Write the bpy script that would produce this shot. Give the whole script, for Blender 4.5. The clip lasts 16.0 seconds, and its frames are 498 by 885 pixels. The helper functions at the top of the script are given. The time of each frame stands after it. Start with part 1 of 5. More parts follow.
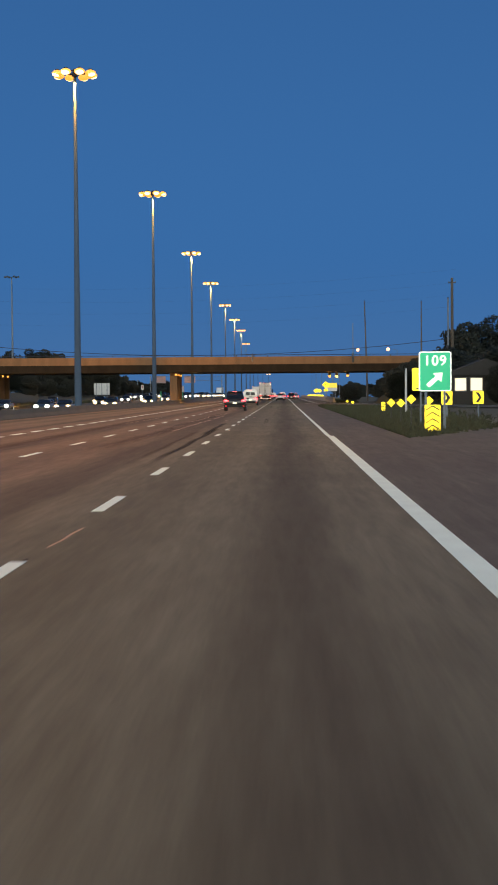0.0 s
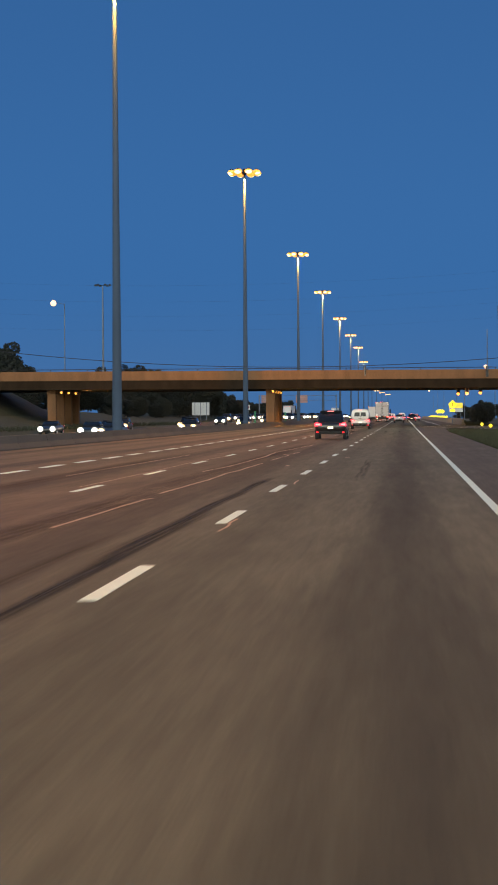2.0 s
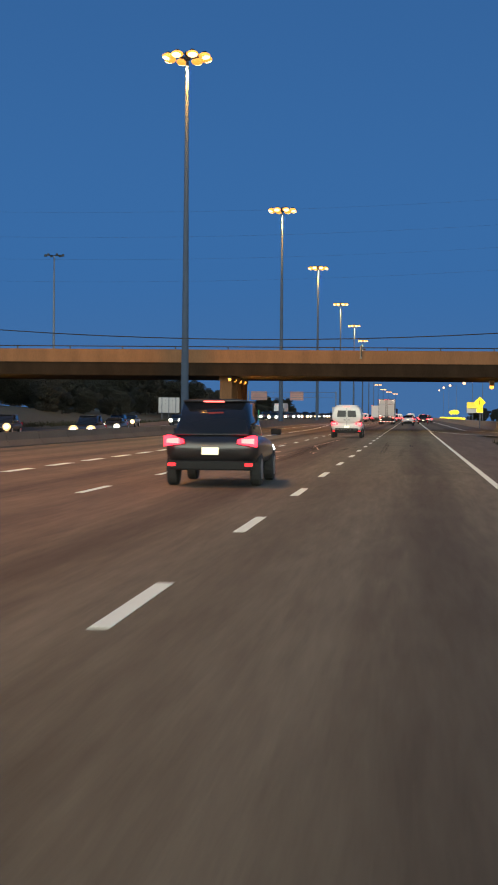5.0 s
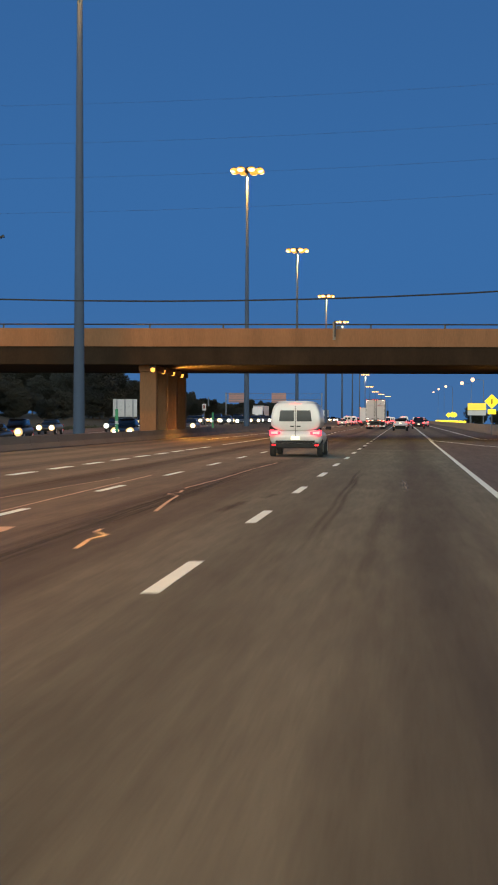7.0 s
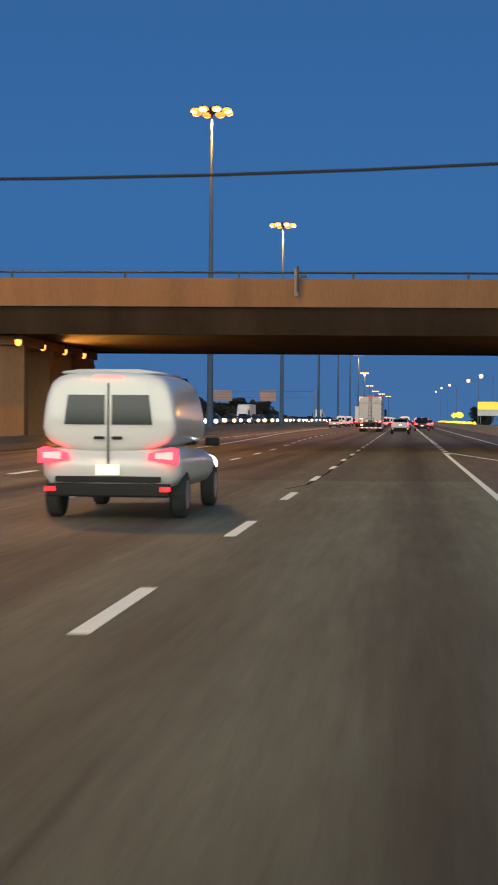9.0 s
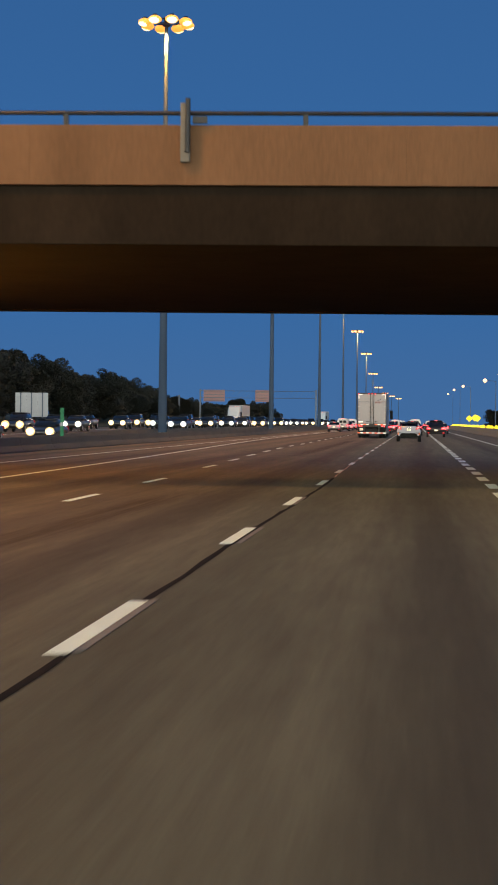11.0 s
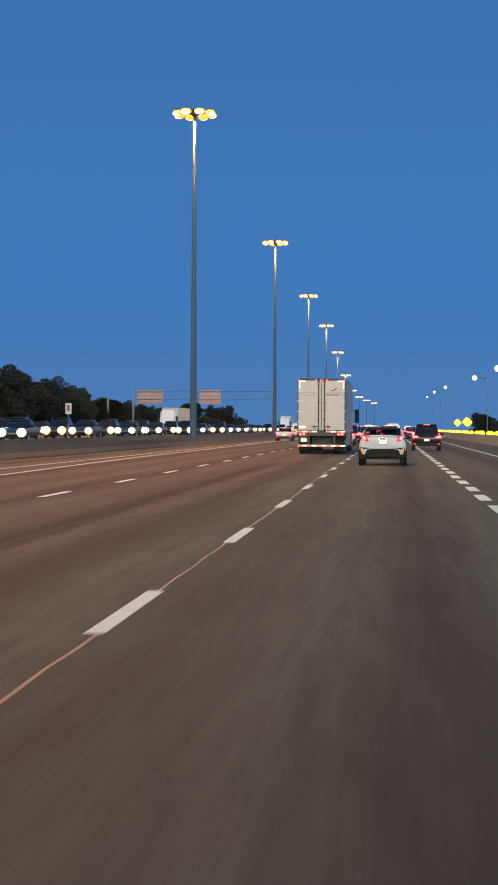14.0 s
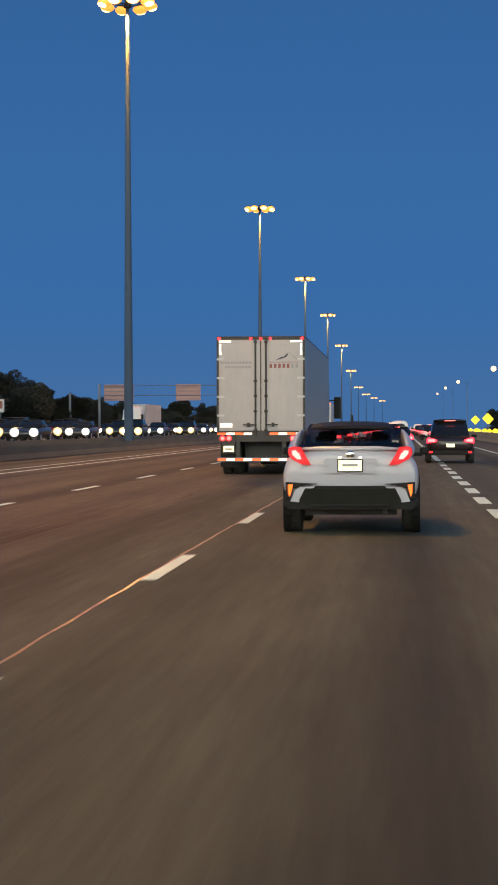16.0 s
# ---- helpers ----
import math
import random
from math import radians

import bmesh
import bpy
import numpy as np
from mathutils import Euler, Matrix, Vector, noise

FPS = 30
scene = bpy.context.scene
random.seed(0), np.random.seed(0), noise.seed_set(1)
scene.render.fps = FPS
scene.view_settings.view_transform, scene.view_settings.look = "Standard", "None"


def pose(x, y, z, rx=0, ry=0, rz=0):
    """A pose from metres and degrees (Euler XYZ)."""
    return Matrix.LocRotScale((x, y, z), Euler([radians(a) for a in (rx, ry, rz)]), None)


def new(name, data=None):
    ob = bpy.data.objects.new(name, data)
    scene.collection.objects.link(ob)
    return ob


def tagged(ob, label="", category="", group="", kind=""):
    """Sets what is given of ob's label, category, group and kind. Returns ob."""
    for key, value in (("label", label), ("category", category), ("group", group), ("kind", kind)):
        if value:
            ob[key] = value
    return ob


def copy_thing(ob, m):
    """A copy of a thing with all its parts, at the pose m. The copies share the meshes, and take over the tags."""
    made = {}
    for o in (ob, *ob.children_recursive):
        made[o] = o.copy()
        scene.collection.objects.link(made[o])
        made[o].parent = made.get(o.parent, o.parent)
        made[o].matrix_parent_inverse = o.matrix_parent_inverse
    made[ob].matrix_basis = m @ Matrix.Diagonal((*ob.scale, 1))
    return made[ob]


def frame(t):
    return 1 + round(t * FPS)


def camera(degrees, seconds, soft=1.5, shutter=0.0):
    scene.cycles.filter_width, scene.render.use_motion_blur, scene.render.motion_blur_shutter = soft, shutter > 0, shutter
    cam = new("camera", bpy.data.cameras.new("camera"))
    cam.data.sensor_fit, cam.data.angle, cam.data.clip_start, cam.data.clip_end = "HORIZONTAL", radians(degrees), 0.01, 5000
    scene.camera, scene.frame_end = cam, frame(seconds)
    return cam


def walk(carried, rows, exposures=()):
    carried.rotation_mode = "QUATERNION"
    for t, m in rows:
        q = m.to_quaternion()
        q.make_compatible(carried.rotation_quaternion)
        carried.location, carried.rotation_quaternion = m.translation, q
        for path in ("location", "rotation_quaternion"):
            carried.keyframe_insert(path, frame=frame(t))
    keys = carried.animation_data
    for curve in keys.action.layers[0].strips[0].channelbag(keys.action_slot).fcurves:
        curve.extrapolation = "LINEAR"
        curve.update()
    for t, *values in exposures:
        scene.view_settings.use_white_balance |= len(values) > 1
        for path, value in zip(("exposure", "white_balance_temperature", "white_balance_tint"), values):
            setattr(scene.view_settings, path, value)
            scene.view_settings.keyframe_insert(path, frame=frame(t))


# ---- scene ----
# The eye's way along the lane: seconds, x, y, yaw, pitch, roll
PATH = [
    (0.0, 0.369, -148.13, 1.17, -1.65, 0.46),
    (0.5, 0.432, -137.19, 2.06, -1.59, 0.45),
    (1.0, 0.510, -126.25, 3.52, -1.30, 0.53),
    (1.5, 0.534, -115.34, 4.69, -1.04, 0.40),
    (2.0, 0.495, -104.58, 5.28, -0.91, 0.31),
    (2.5, 0.427, -93.84, 5.50, -0.88, 0.25),
    (3.0, 0.360, -82.85, 5.64, -0.89, 0.08),
    (3.5, 0.239, -72.00, 5.67, -0.94, -0.18),
    (4.0, 0.171, -61.17, 5.64, -0.96, -0.46),
    (6.5, 0.102, -7.92, 5.31, -0.87, -0.29),
    (7.0, 0.138, 2.72, 5.30, -0.82, -0.20),
    (7.5, 0.163, 13.16, 5.31, -0.82, -0.26),
    (8.0, 0.215, 23.53, 5.35, -0.82, -0.32),
    (10.5, 0.120, 67.61, 5.39, -0.80, -0.62),
    (11.0, 0.237, 78.14, 5.70, -0.73, -0.62),
    (11.5, 0.103, 88.31, 5.42, -0.62, -0.78),
    (12.0, 0.055, 99.13, 5.53, -0.58, -0.91),
    (12.5, -0.051, 109.55, 5.41, -0.71, -0.84),
    (13.0, -0.076, 119.40, 5.19, -0.79, -0.71),
    (13.5, 0.019, 129.39, 5.04, -0.64, -0.53),
    (14.0, 0.099, 139.74, 4.90, -0.50, -0.27),
    (14.5, 0.190, 149.89, 4.85, -0.53, -0.24),
    (15.0, 0.234, 160.02, 4.88, -0.48, -0.15),
    (15.5, 0.312, 170.34, 5.01, -0.52, -0.09),
    (16.0, 0.416, 180.74, 5.22, -0.51, 0.14),
]
EYE = 1.392
STOPS = [(0.0, 0.0), (10.7, 0.0), (11.1, -0.14), (11.55, -0.3), (11.8, 0.1), (12.0, 0.38), (12.4, 0.4), (13.0, 0.42), (14.0, 0.37), (14.6, 0.05), (15.2, 0.0), (16.0, 0.0)]
cam = camera(17.0, 16.0, soft=1.8, shutter=0.35)
walk(cam, [(t, pose(x, y, EYE, 90 + pitch, roll, yaw)) for t, x, y, yaw, pitch, roll in PATH], STOPS)

# ---- dusk sky: deep blue ahead; unseen bright glow low behind stands in for headlamps ----
world = bpy.data.worlds.new("dusk")
scene.world = world
world.use_nodes = True
wn, wl = world.node_tree.nodes, world.node_tree.links
wn.clear()
w_out, w_bg = wn.new("ShaderNodeOutputWorld"), wn.new("ShaderNodeBackground")
w_tc, w_sep = wn.new("ShaderNodeTexCoord"), wn.new("ShaderNodeSeparateXYZ")
w_ramp = wn.new("ShaderNodeValToRGB")
w_ramp.color_ramp.interpolation = "EASE"
w_ramp.color_ramp.elements[0].position = 0.0
w_ramp.color_ramp.elements[0].color = (0.056, 0.155, 0.36, 1)
w_ramp.color_ramp.elements[1].position = 0.28
w_ramp.color_ramp.elements[1].color = (0.034, 0.124, 0.328, 1)
e_mid = w_ramp.color_ramp.elements.new(0.09)
e_mid.color = (0.040, 0.146, 0.375, 1)
w_glow = wn.new("ShaderNodeMapRange")
w_glow.interpolation_type = "SMOOTHSTEP"
w_glow.inputs["From Min"].default_value, w_glow.inputs["From Max"].default_value = 0.15, -0.9
w_low = wn.new("ShaderNodeMapRange")
w_low.interpolation_type = "SMOOTHSTEP"
w_low.inputs["From Min"].default_value, w_low.inputs["From Max"].default_value = 0.75, 0.0
w_mul = wn.new("ShaderNodeMath")
w_mul.operation = "MULTIPLY"
w_mix = wn.new("ShaderNodeMix")
w_mix.data_type = "RGBA"
w_mix.inputs[7].default_value = (4.25, 4.42, 3.75, 1)
wl.new(w_tc.outputs["Generated"], w_sep.inputs[0])
wl.new(w_sep.outputs["Z"], w_ramp.inputs[0])
wl.new(w_sep.outputs["Y"], w_glow.inputs["Value"])
wl.new(w_sep.outputs["Z"], w_low.inputs["Value"])
wl.new(w_glow.outputs[0], w_mul.inputs[0])
wl.new(w_low.outputs[0], w_mul.inputs[1])
wl.new(w_mul.outputs[0], w_mix.inputs[0])
wl.new(w_ramp.outputs[0], w_mix.inputs[6])
wl.new(w_mix.outputs[2], w_bg.inputs[0])
wl.new(w_bg.outputs[0], w_out.inputs[0])
w_bg.inputs[1].default_value = 1.0

SODIUM = (1.0, 0.44, 0.075)
MAST_X = -18.64
MAST_TOP = 31.2
MAST_Y = [-196.0, -95.0, 6.2, 98.2, 201.9, 296.5, 406.2, 513.3, 616.0, 716.0, 818.0, 920.0, 1022.0, 1125.0, 1230.0]
MAST_POWER = 34000.0


def profile(y):
    """Height of the carriageway: level, then a long fall far ahead."""
    u = min(max((y - 575.0) / 420.0, 0.0), 1.0)
    return -13.0 * u * u * (3 - 2 * u)


def bend(y):
    """The far end of the road swings gently to the right."""
    return 0.00005 * max(y - 850.0, 0.0) ** 2


def ease(u):
    u = min(max(u, 0.0), 1.0)
    return u * u * (3 - 2 * u)


def opposite(y):
    """Height of the oncoming carriageway over ours: sunk at first, then a little raised."""
    return -0.42 + 0.9 * ease((y - 110.0) / 165.0)


# ---- materials ----
def material(name, colour, rough=0.6, metal=0.0, vary=0.15, scale=3.0, bump=0.0, fine=40.0, stretch=(1, 1, 1), coat=0.0, spec=0.5):
    m = bpy.data.materials.new(name)
    m.use_nodes = True
    n, l = m.node_tree.nodes, m.node_tree.links
    b = n["Principled BSDF"]
    b.inputs["Base Color"].default_value = (*colour, 1)
    b.inputs["Roughness"].default_value = rough
    b.inputs["Metallic"].default_value = metal
    b.inputs["Specular IOR Level"].default_value = spec
    b.inputs["Coat Weight"].default_value = coat
    if vary > 0:
        tc, mp = n.new("ShaderNodeTexCoord"), n.new("ShaderNodeMapping")
        mp.inputs["Scale"].default_value = stretch
        l.new(tc.outputs["Object"], mp.inputs[0])
        big, small = n.new("ShaderNodeTexNoise"), n.new("ShaderNodeTexNoise")
        big.inputs["Scale"].default_value, small.inputs["Scale"].default_value = scale, fine
        big.inputs["Detail"].default_value = 5
        small.inputs["Detail"].default_value = 3
        l.new(mp.outputs[0], big.inputs["Vector"])
        l.new(mp.outputs[0], small.inputs["Vector"])
        mix = n.new("ShaderNodeMath")
        mix.operation = "MULTIPLY_ADD"
        l.new(small.outputs["Fac"], mix.inputs[0])
        mix.inputs[1].default_value = 0.45
        l.new(big.outputs["Fac"], mix.inputs[2])
        rng = n.new("ShaderNodeMapRange")
        rng.inputs["From Min"].default_value, rng.inputs["From Max"].default_value = 0.35, 1.1
        rng.inputs["To Min"].default_value, rng.inputs["To Max"].default_value = 1 - vary, 1 + vary
        l.new(mix.outputs[0], rng.inputs["Value"])
        hsv = n.new("ShaderNodeHueSaturation")
        hsv.inputs["Color"].default_value = (*colour, 1)
        l.new(rng.outputs[0], hsv.inputs["Value"])
        l.new(hsv.outputs[0], b.inputs["Base Color"])
        if bump > 0:
            bp = n.new("ShaderNodeBump")
            bp.inputs["Strength"].default_value = bump
            bp.inputs["Distance"].default_value = 0.02
            l.new(small.outputs["Fac"], bp.inputs["Height"])
            l.new(bp.outputs[0], b.inputs["Normal"])
    return m


def glow(name, colour, strength):
    m = bpy.data.materials.new(name)
    m.use_nodes = True
    b = m.node_tree.nodes["Principled BSDF"]
    b.inputs["Base Color"].default_value = (*colour, 1)
    b.inputs["Emission Color"].default_value = (*colour, 1)
    b.inputs["Emission Strength"].default_value = strength
    b.inputs["Roughness"].default_value = 0.3
    return m


def asphalt(name, tone, lane=3.75, shift=0.0, band=0.16, sodium_tone=None):
    """Worn asphalt: aggregate, blotches, streaks along the road, dark oil strips at lane centres, lamp light painted
    in.
    """
    m = bpy.data.materials.new(name)
    m.use_nodes = True
    n, l = m.node_tree.nodes, m.node_tree.links
    b = n["Principled BSDF"]
    tc = n.new("ShaderNodeTexCoord")
    sep = n.new("ShaderNodeSeparateXYZ")
    l.new(tc.outputs["Object"], sep.inputs[0])
    mp = n.new("ShaderNodeMapping")
    mp.inputs["Scale"].default_value = (1.6, 0.05, 1)
    l.new(tc.outputs["Object"], mp.inputs[0])
    mp2 = n.new("ShaderNodeMapping")
    mp2.inputs["Scale"].default_value = (1.3, 0.1, 1)
    l.new(tc.outputs["Object"], mp2.inputs[0])
    streak, blotch, grit, mottle = (n.new("ShaderNodeTexNoise") for _ in range(4))
    mottle.inputs["Scale"].default_value, mottle.inputs["Detail"].default_value, mottle.inputs["Roughness"].default_value = 3.2, 8, 0.7
    l.new(mp2.outputs[0], mottle.inputs["Vector"])
    streak.inputs["Scale"].default_value, streak.inputs["Detail"].default_value = 1.6, 6
    blotch.inputs["Scale"].default_value, blotch.inputs["Detail"].default_value = 0.22, 5
    grit.inputs["Scale"].default_value, grit.inputs["Detail"].default_value = 60, 4
    l.new(mp.outputs[0], streak.inputs["Vector"])
    l.new(tc.outputs["Object"], blotch.inputs["Vector"])
    l.new(tc.outputs["Object"], grit.inputs["Vector"])

    def math_node(op, *vals):
        k = n.new("ShaderNodeMath")
        k.operation = op
        for i, v in enumerate(vals):
            if isinstance(v, (int, float)):
                k.inputs[i].default_value = v
            else:
                l.new(v, k.inputs[i])
        return k.outputs[0]

    # distance from the lane's centre, 0 at the centre and 1 at its lines
    u = math_node("ADD", sep.outputs["X"], shift + lane * 40.5)
    u = math_node("FRACT", math_node("DIVIDE", u, lane))
    u = math_node("ABSOLUTE", math_node("MULTIPLY_ADD", u, 2.0, -1.0))
    wob = math_node("MULTIPLY_ADD", streak.outputs["Fac"], 0.35, u)
    # oil strip, its tone deepened where the headlamp pool falls off
    strip = n.new("ShaderNodeMapRange")
    strip.interpolation_type = "SMOOTHSTEP"
    strip.inputs["From Min"].default_value, strip.inputs["From Max"].default_value = 0.16, 0.68
    strip.inputs["To Min"].default_value, strip.inputs["To Max"].default_value = 1.0 - band, 1.0
    l.new(wob, strip.inputs["Value"])
    # headlamp beam fall-off painted in: wheel paths paler than beside the lane lines
    rim = n.new("ShaderNodeMapRange")
    rim.interpolation_type = "SMOOTHSTEP"
    rim.inputs["From Min"].default_value, rim.inputs["From Max"].default_value = 0.75, 1.2
    rim.inputs["To Min"].default_value, rim.inputs["To Max"].default_value = 1.0, 1.0 - 0.5 * band
    l.new(wob, rim.inputs["Value"])
    mp3 = n.new("ShaderNodeMapping")
    mp3.inputs["Scale"].default_value = (9.0, 0.55, 1)
    l.new(tc.outputs["Object"], mp3.inputs[0])
    scrape = n.new("ShaderNodeTexNoise")
    scrape.inputs["Scale"].default_value, scrape.inputs["Detail"].default_value, scrape.inputs["Roughness"].default_value = 1.0, 5, 0.65
    l.new(mp3.outputs[0], scrape.inputs["Vector"])
    v = math_node("MULTIPLY_ADD", streak.outputs["Fac"], 0.75, 0.62)
    v = math_node("MULTIPLY", v, math_node("MULTIPLY_ADD", scrape.outputs["Fac"], 0.9, 0.55))
    v = math_node("MULTIPLY", v, math_node("MULTIPLY_ADD", blotch.outputs["Fac"], 0.5, 0.75))
    v = math_node("MULTIPLY", v, math_node("MULTIPLY_ADD", grit.outputs["Fac"], 0.9, 0.55))
    v = math_node("MULTIPLY", v, math_node("MULTIPLY_ADD", mottle.outputs["Fac"], 0.8, 0.60))
    v = math_node("MULTIPLY", v, math_node("MULTIPLY", strip.outputs[0], rim.outputs[0]))
    hsv = n.new("ShaderNodeHueSaturation")
    hsv.inputs["Color"].default_value = (*tone, 1)
    if sodium_tone:
        # the inner lanes turn browner: warm sodium light painted into the colour
        sodium_mix, blend = n.new("ShaderNodeMapRange"), n.new("ShaderNodeMix")
        sodium_mix.interpolation_type = "SMOOTHSTEP"
        sodium_mix.inputs["From Min"].default_value, sodium_mix.inputs["From Max"].default_value = -1.2, -4.8
        l.new(sep.outputs["X"], sodium_mix.inputs["Value"])
        blend.data_type = "RGBA"
        blend.inputs[6].default_value, blend.inputs[7].default_value = (*tone, 1), (*sodium_tone, 1)
        l.new(sodium_mix.outputs[0], blend.inputs[0])
    if sodium_tone:
        # a newer, darker surface begins at a joint before the overpass
        jag = math_node("MULTIPLY_ADD", streak.outputs["Fac"], 0.25, sep.outputs["Y"])
        joint = n.new("ShaderNodeMapRange")
        joint.inputs["From Min"].default_value, joint.inputs["From Max"].default_value = 78.95, 79.15
        joint.inputs["To Min"].default_value, joint.inputs["To Max"].default_value = 1.12, 0.76
        l.new(jag, joint.inputs["Value"])
        later = n.new("ShaderNodeMapRange")
        later.interpolation_type = "SMOOTHSTEP"
        later.inputs["From Min"].default_value, later.inputs["From Max"].default_value = 168.0, 186.0
        later.inputs["To Min"].default_value, later.inputs["To Max"].default_value = 1.0, 0.97
        l.new(sep.outputs["Y"], later.inputs["Value"])
        # paler over the last stretch before the joint
        worn = n.new("ShaderNodeMapRange")
        worn.interpolation_type = "SMOOTHSTEP"
        worn.inputs["From Min"].default_value, worn.inputs["From Max"].default_value = 40.0, 62.0
        worn.inputs["To Min"].default_value, worn.inputs["To Max"].default_value = 1.0, 1.2
        l.new(sep.outputs["Y"], worn.inputs["Value"])
        v = math_node("MULTIPLY", v, math_node("MULTIPLY", joint.outputs[0], math_node("MULTIPLY", later.outputs[0], worn.outputs[0])))
        # green tint painted in for the headlamps' whiter light on the road
        green, mixed = n.new("ShaderNodeMapRange"), n.new("ShaderNodeMix")
        green.inputs["From Min"].default_value, green.inputs["From Max"].default_value = -10.0, 60.0
        l.new(sep.outputs["Y"], green.inputs["Value"])
        mixed.data_type, mixed.blend_type = "RGBA", "MULTIPLY"
        mixed.inputs[7].default_value = (0.82, 1.0, 0.97, 1)
        fade = n.new("ShaderNodeMapRange")
        fade.inputs["From Min"].default_value, fade.inputs["From Max"].default_value = 168.0, 190.0
        fade.inputs["To Min"].default_value, fade.inputs["To Max"].default_value = 1.0, 0.25
        l.new(sep.outputs["Y"], fade.inputs["Value"])
        l.new(math_node("MULTIPLY", math_node("MULTIPLY", green.outputs[0], fade.outputs[0]), math_node("MULTIPLY_ADD", math_node("GREATER_THAN", jag, 79.05), -0.5, 1.0)), mixed.inputs[0])
        l.new(blend.outputs[2], mixed.inputs[6])
        l.new(mixed.outputs[2], hsv.inputs["Color"])
    l.new(v, hsv.inputs["Value"])
    l.new(hsv.outputs[0], b.inputs["Base Color"])
    b.inputs["Roughness"].default_value = 0.78
    b.inputs["Specular IOR Level"].default_value = 0.25
    bp = n.new("ShaderNodeBump")
    bp.inputs["Strength"].default_value, bp.inputs["Distance"].default_value = 0.35, 0.01
    l.new(grit.outputs["Fac"], bp.inputs["Height"])
    l.new(bp.outputs[0], b.inputs["Normal"])
    return m


M = {}
M["asphalt"] = asphalt("asphalt", (0.115, 0.111, 0.075), shift=-0.48, band=0.5, sodium_tone=(0.150, 0.103, 0.069))
M["shoulder"] = asphalt("shoulder asphalt", (0.0952, 0.0884, 0.068), lane=60.0, shift=30.0, band=0.0)
M["paint"] = material("worn road paint", (0.76, 0.90, 0.78), 0.55, vary=0.12, scale=1.5, fine=25, bump=0.2)
M["paint_faint"] = material("chalky stain", (0.1632, 0.1564, 0.136), 0.8, vary=0.3, scale=3)
M["tar"] = material("crack sealant", (0.008, 0.008, 0.008), 0.9, spec=0.08, vary=0.2, scale=2)
# the orange is sodium lamp reflection painted onto dark tar
M["tar_sodium"] = material("crack sealant with painted sodium glint", (0.408, 0.1836, 0.034), 0.35, vary=0.2, scale=2)
M["grass"] = material("verge grass", (0.034, 0.03808, 0.01768), 0.9, vary=0.45, scale=0.35, fine=9, bump=0.6)
M["blade"] = material("grass blades", (0.03536, 0.03944, 0.01904), 0.9, vary=0.3, scale=1.0)
M["concrete"] = material("weathered concrete", (0.168, 0.089, 0.046), 0.92, spec=0.2, vary=0.36, scale=0.7, fine=14, bump=0.15, stretch=(1, 1, 0.2))
M["barrier"] = material("barrier concrete", (0.094, 0.076, 0.060), 0.85, vary=0.3, scale=0.8, fine=14, bump=0.15, stretch=(1, 0.25, 1))
M["barrier_pale"] = material("pale barrier concrete", (0.1632, 0.153, 0.1292), 0.85, vary=0.2, scale=0.8, fine=14, stretch=(1, 0.25, 1))
# near-black tone puts the underside's shade into the concrete
M["girder"] = material("girder concrete darkened for shade", (0.0225, 0.0150, 0.0098), 0.95, spec=0.1, vary=0.5, scale=0.8, fine=10, stretch=(1, 1, 0.4))
M["galv"] = material("galvanised steel", (0.0918, 0.1142, 0.151), 0.45, 0.4, vary=0.12, scale=1.0, fine=20, stretch=(1, 1, 0.2))
M["mast_paint"] = material("mast galvanising", (0.056, 0.080, 0.122), 0.95, 0.0, vary=0.15, scale=1.0, fine=20, stretch=(1, 1, 0.2), spec=0.05)
M["dark_steel"] = material("dark steel", (0.0408, 0.0408, 0.04216), 0.5, 0.6, vary=0.15)
M["wood"] = material("weathered pole wood", (0.068, 0.0544, 0.0442), 0.85, vary=0.25, scale=2, stretch=(1, 1, 0.1))
M["cable"] = material("cable", (0.02, 0.02, 0.022), 0.6, vary=0.0)
M["leaf"] = material("dark foliage", (0.00884, 0.01156, 0.00748), 0.8, vary=0.4, scale=0.8, fine=6)
M["bark"] = material("bark", (0.0544, 0.04216, 0.03264), 0.9, vary=0.25, scale=3)
M["white_paint"] = material("white car paint", (0.44, 0.435, 0.485), 0.28, vary=0.03, coat=0.6)
M["black_plastic"] = material("black plastic", (0.01088, 0.01088, 0.01156), 0.55, vary=0.2, scale=5, spec=0.2)
M["grey_plastic"] = material("grey plastic", (0.017, 0.0175, 0.015), 0.5, vary=0.2, scale=5)
M["glass"] = material("dark car glass", (0.012, 0.013, 0.016), 0.06, vary=0.0, spec=0.4)
M["rubber"] = material("tyre rubber", (0.022, 0.022, 0.022), 0.8, vary=0.2, scale=6)
M["rim"] = material("alloy rim", (0.5, 0.5, 0.51), 0.35, 0.9, vary=0.1)
M["chrome"] = material("chrome", (0.75, 0.75, 0.76), 0.15, 1.0, vary=0.0)
# plates emit to stand in for their plate lamps' light
M["plate"] = glow("plate with added glow", (0.92, 0.86, 0.62), 0.74)
M["plate_lamp"] = glow("plate lamp", (1.0, 0.82, 0.48), 7.0)
M["plate_bar"] = material("plate lettering", (0.42, 0.42, 0.40), 0.5, vary=0.0)
M["tail"] = glow("tail lamp", (1.0, 0.012, 0.022), 1.7)
M["tail_core"] = glow("brake lamp", (1.0, 0.13, 0.11), 3.0)
M["tail_far"] = glow("lit tail lamp in traffic", (1.0, 0.025, 0.05), 3.5)
M["brake_far"] = glow("lit brake lamp in traffic", (1.0, 0.10, 0.09), 6.0)
M["tail_lens"] = material("red lens", (0.35, 0.012, 0.02), 0.2, vary=0.0)
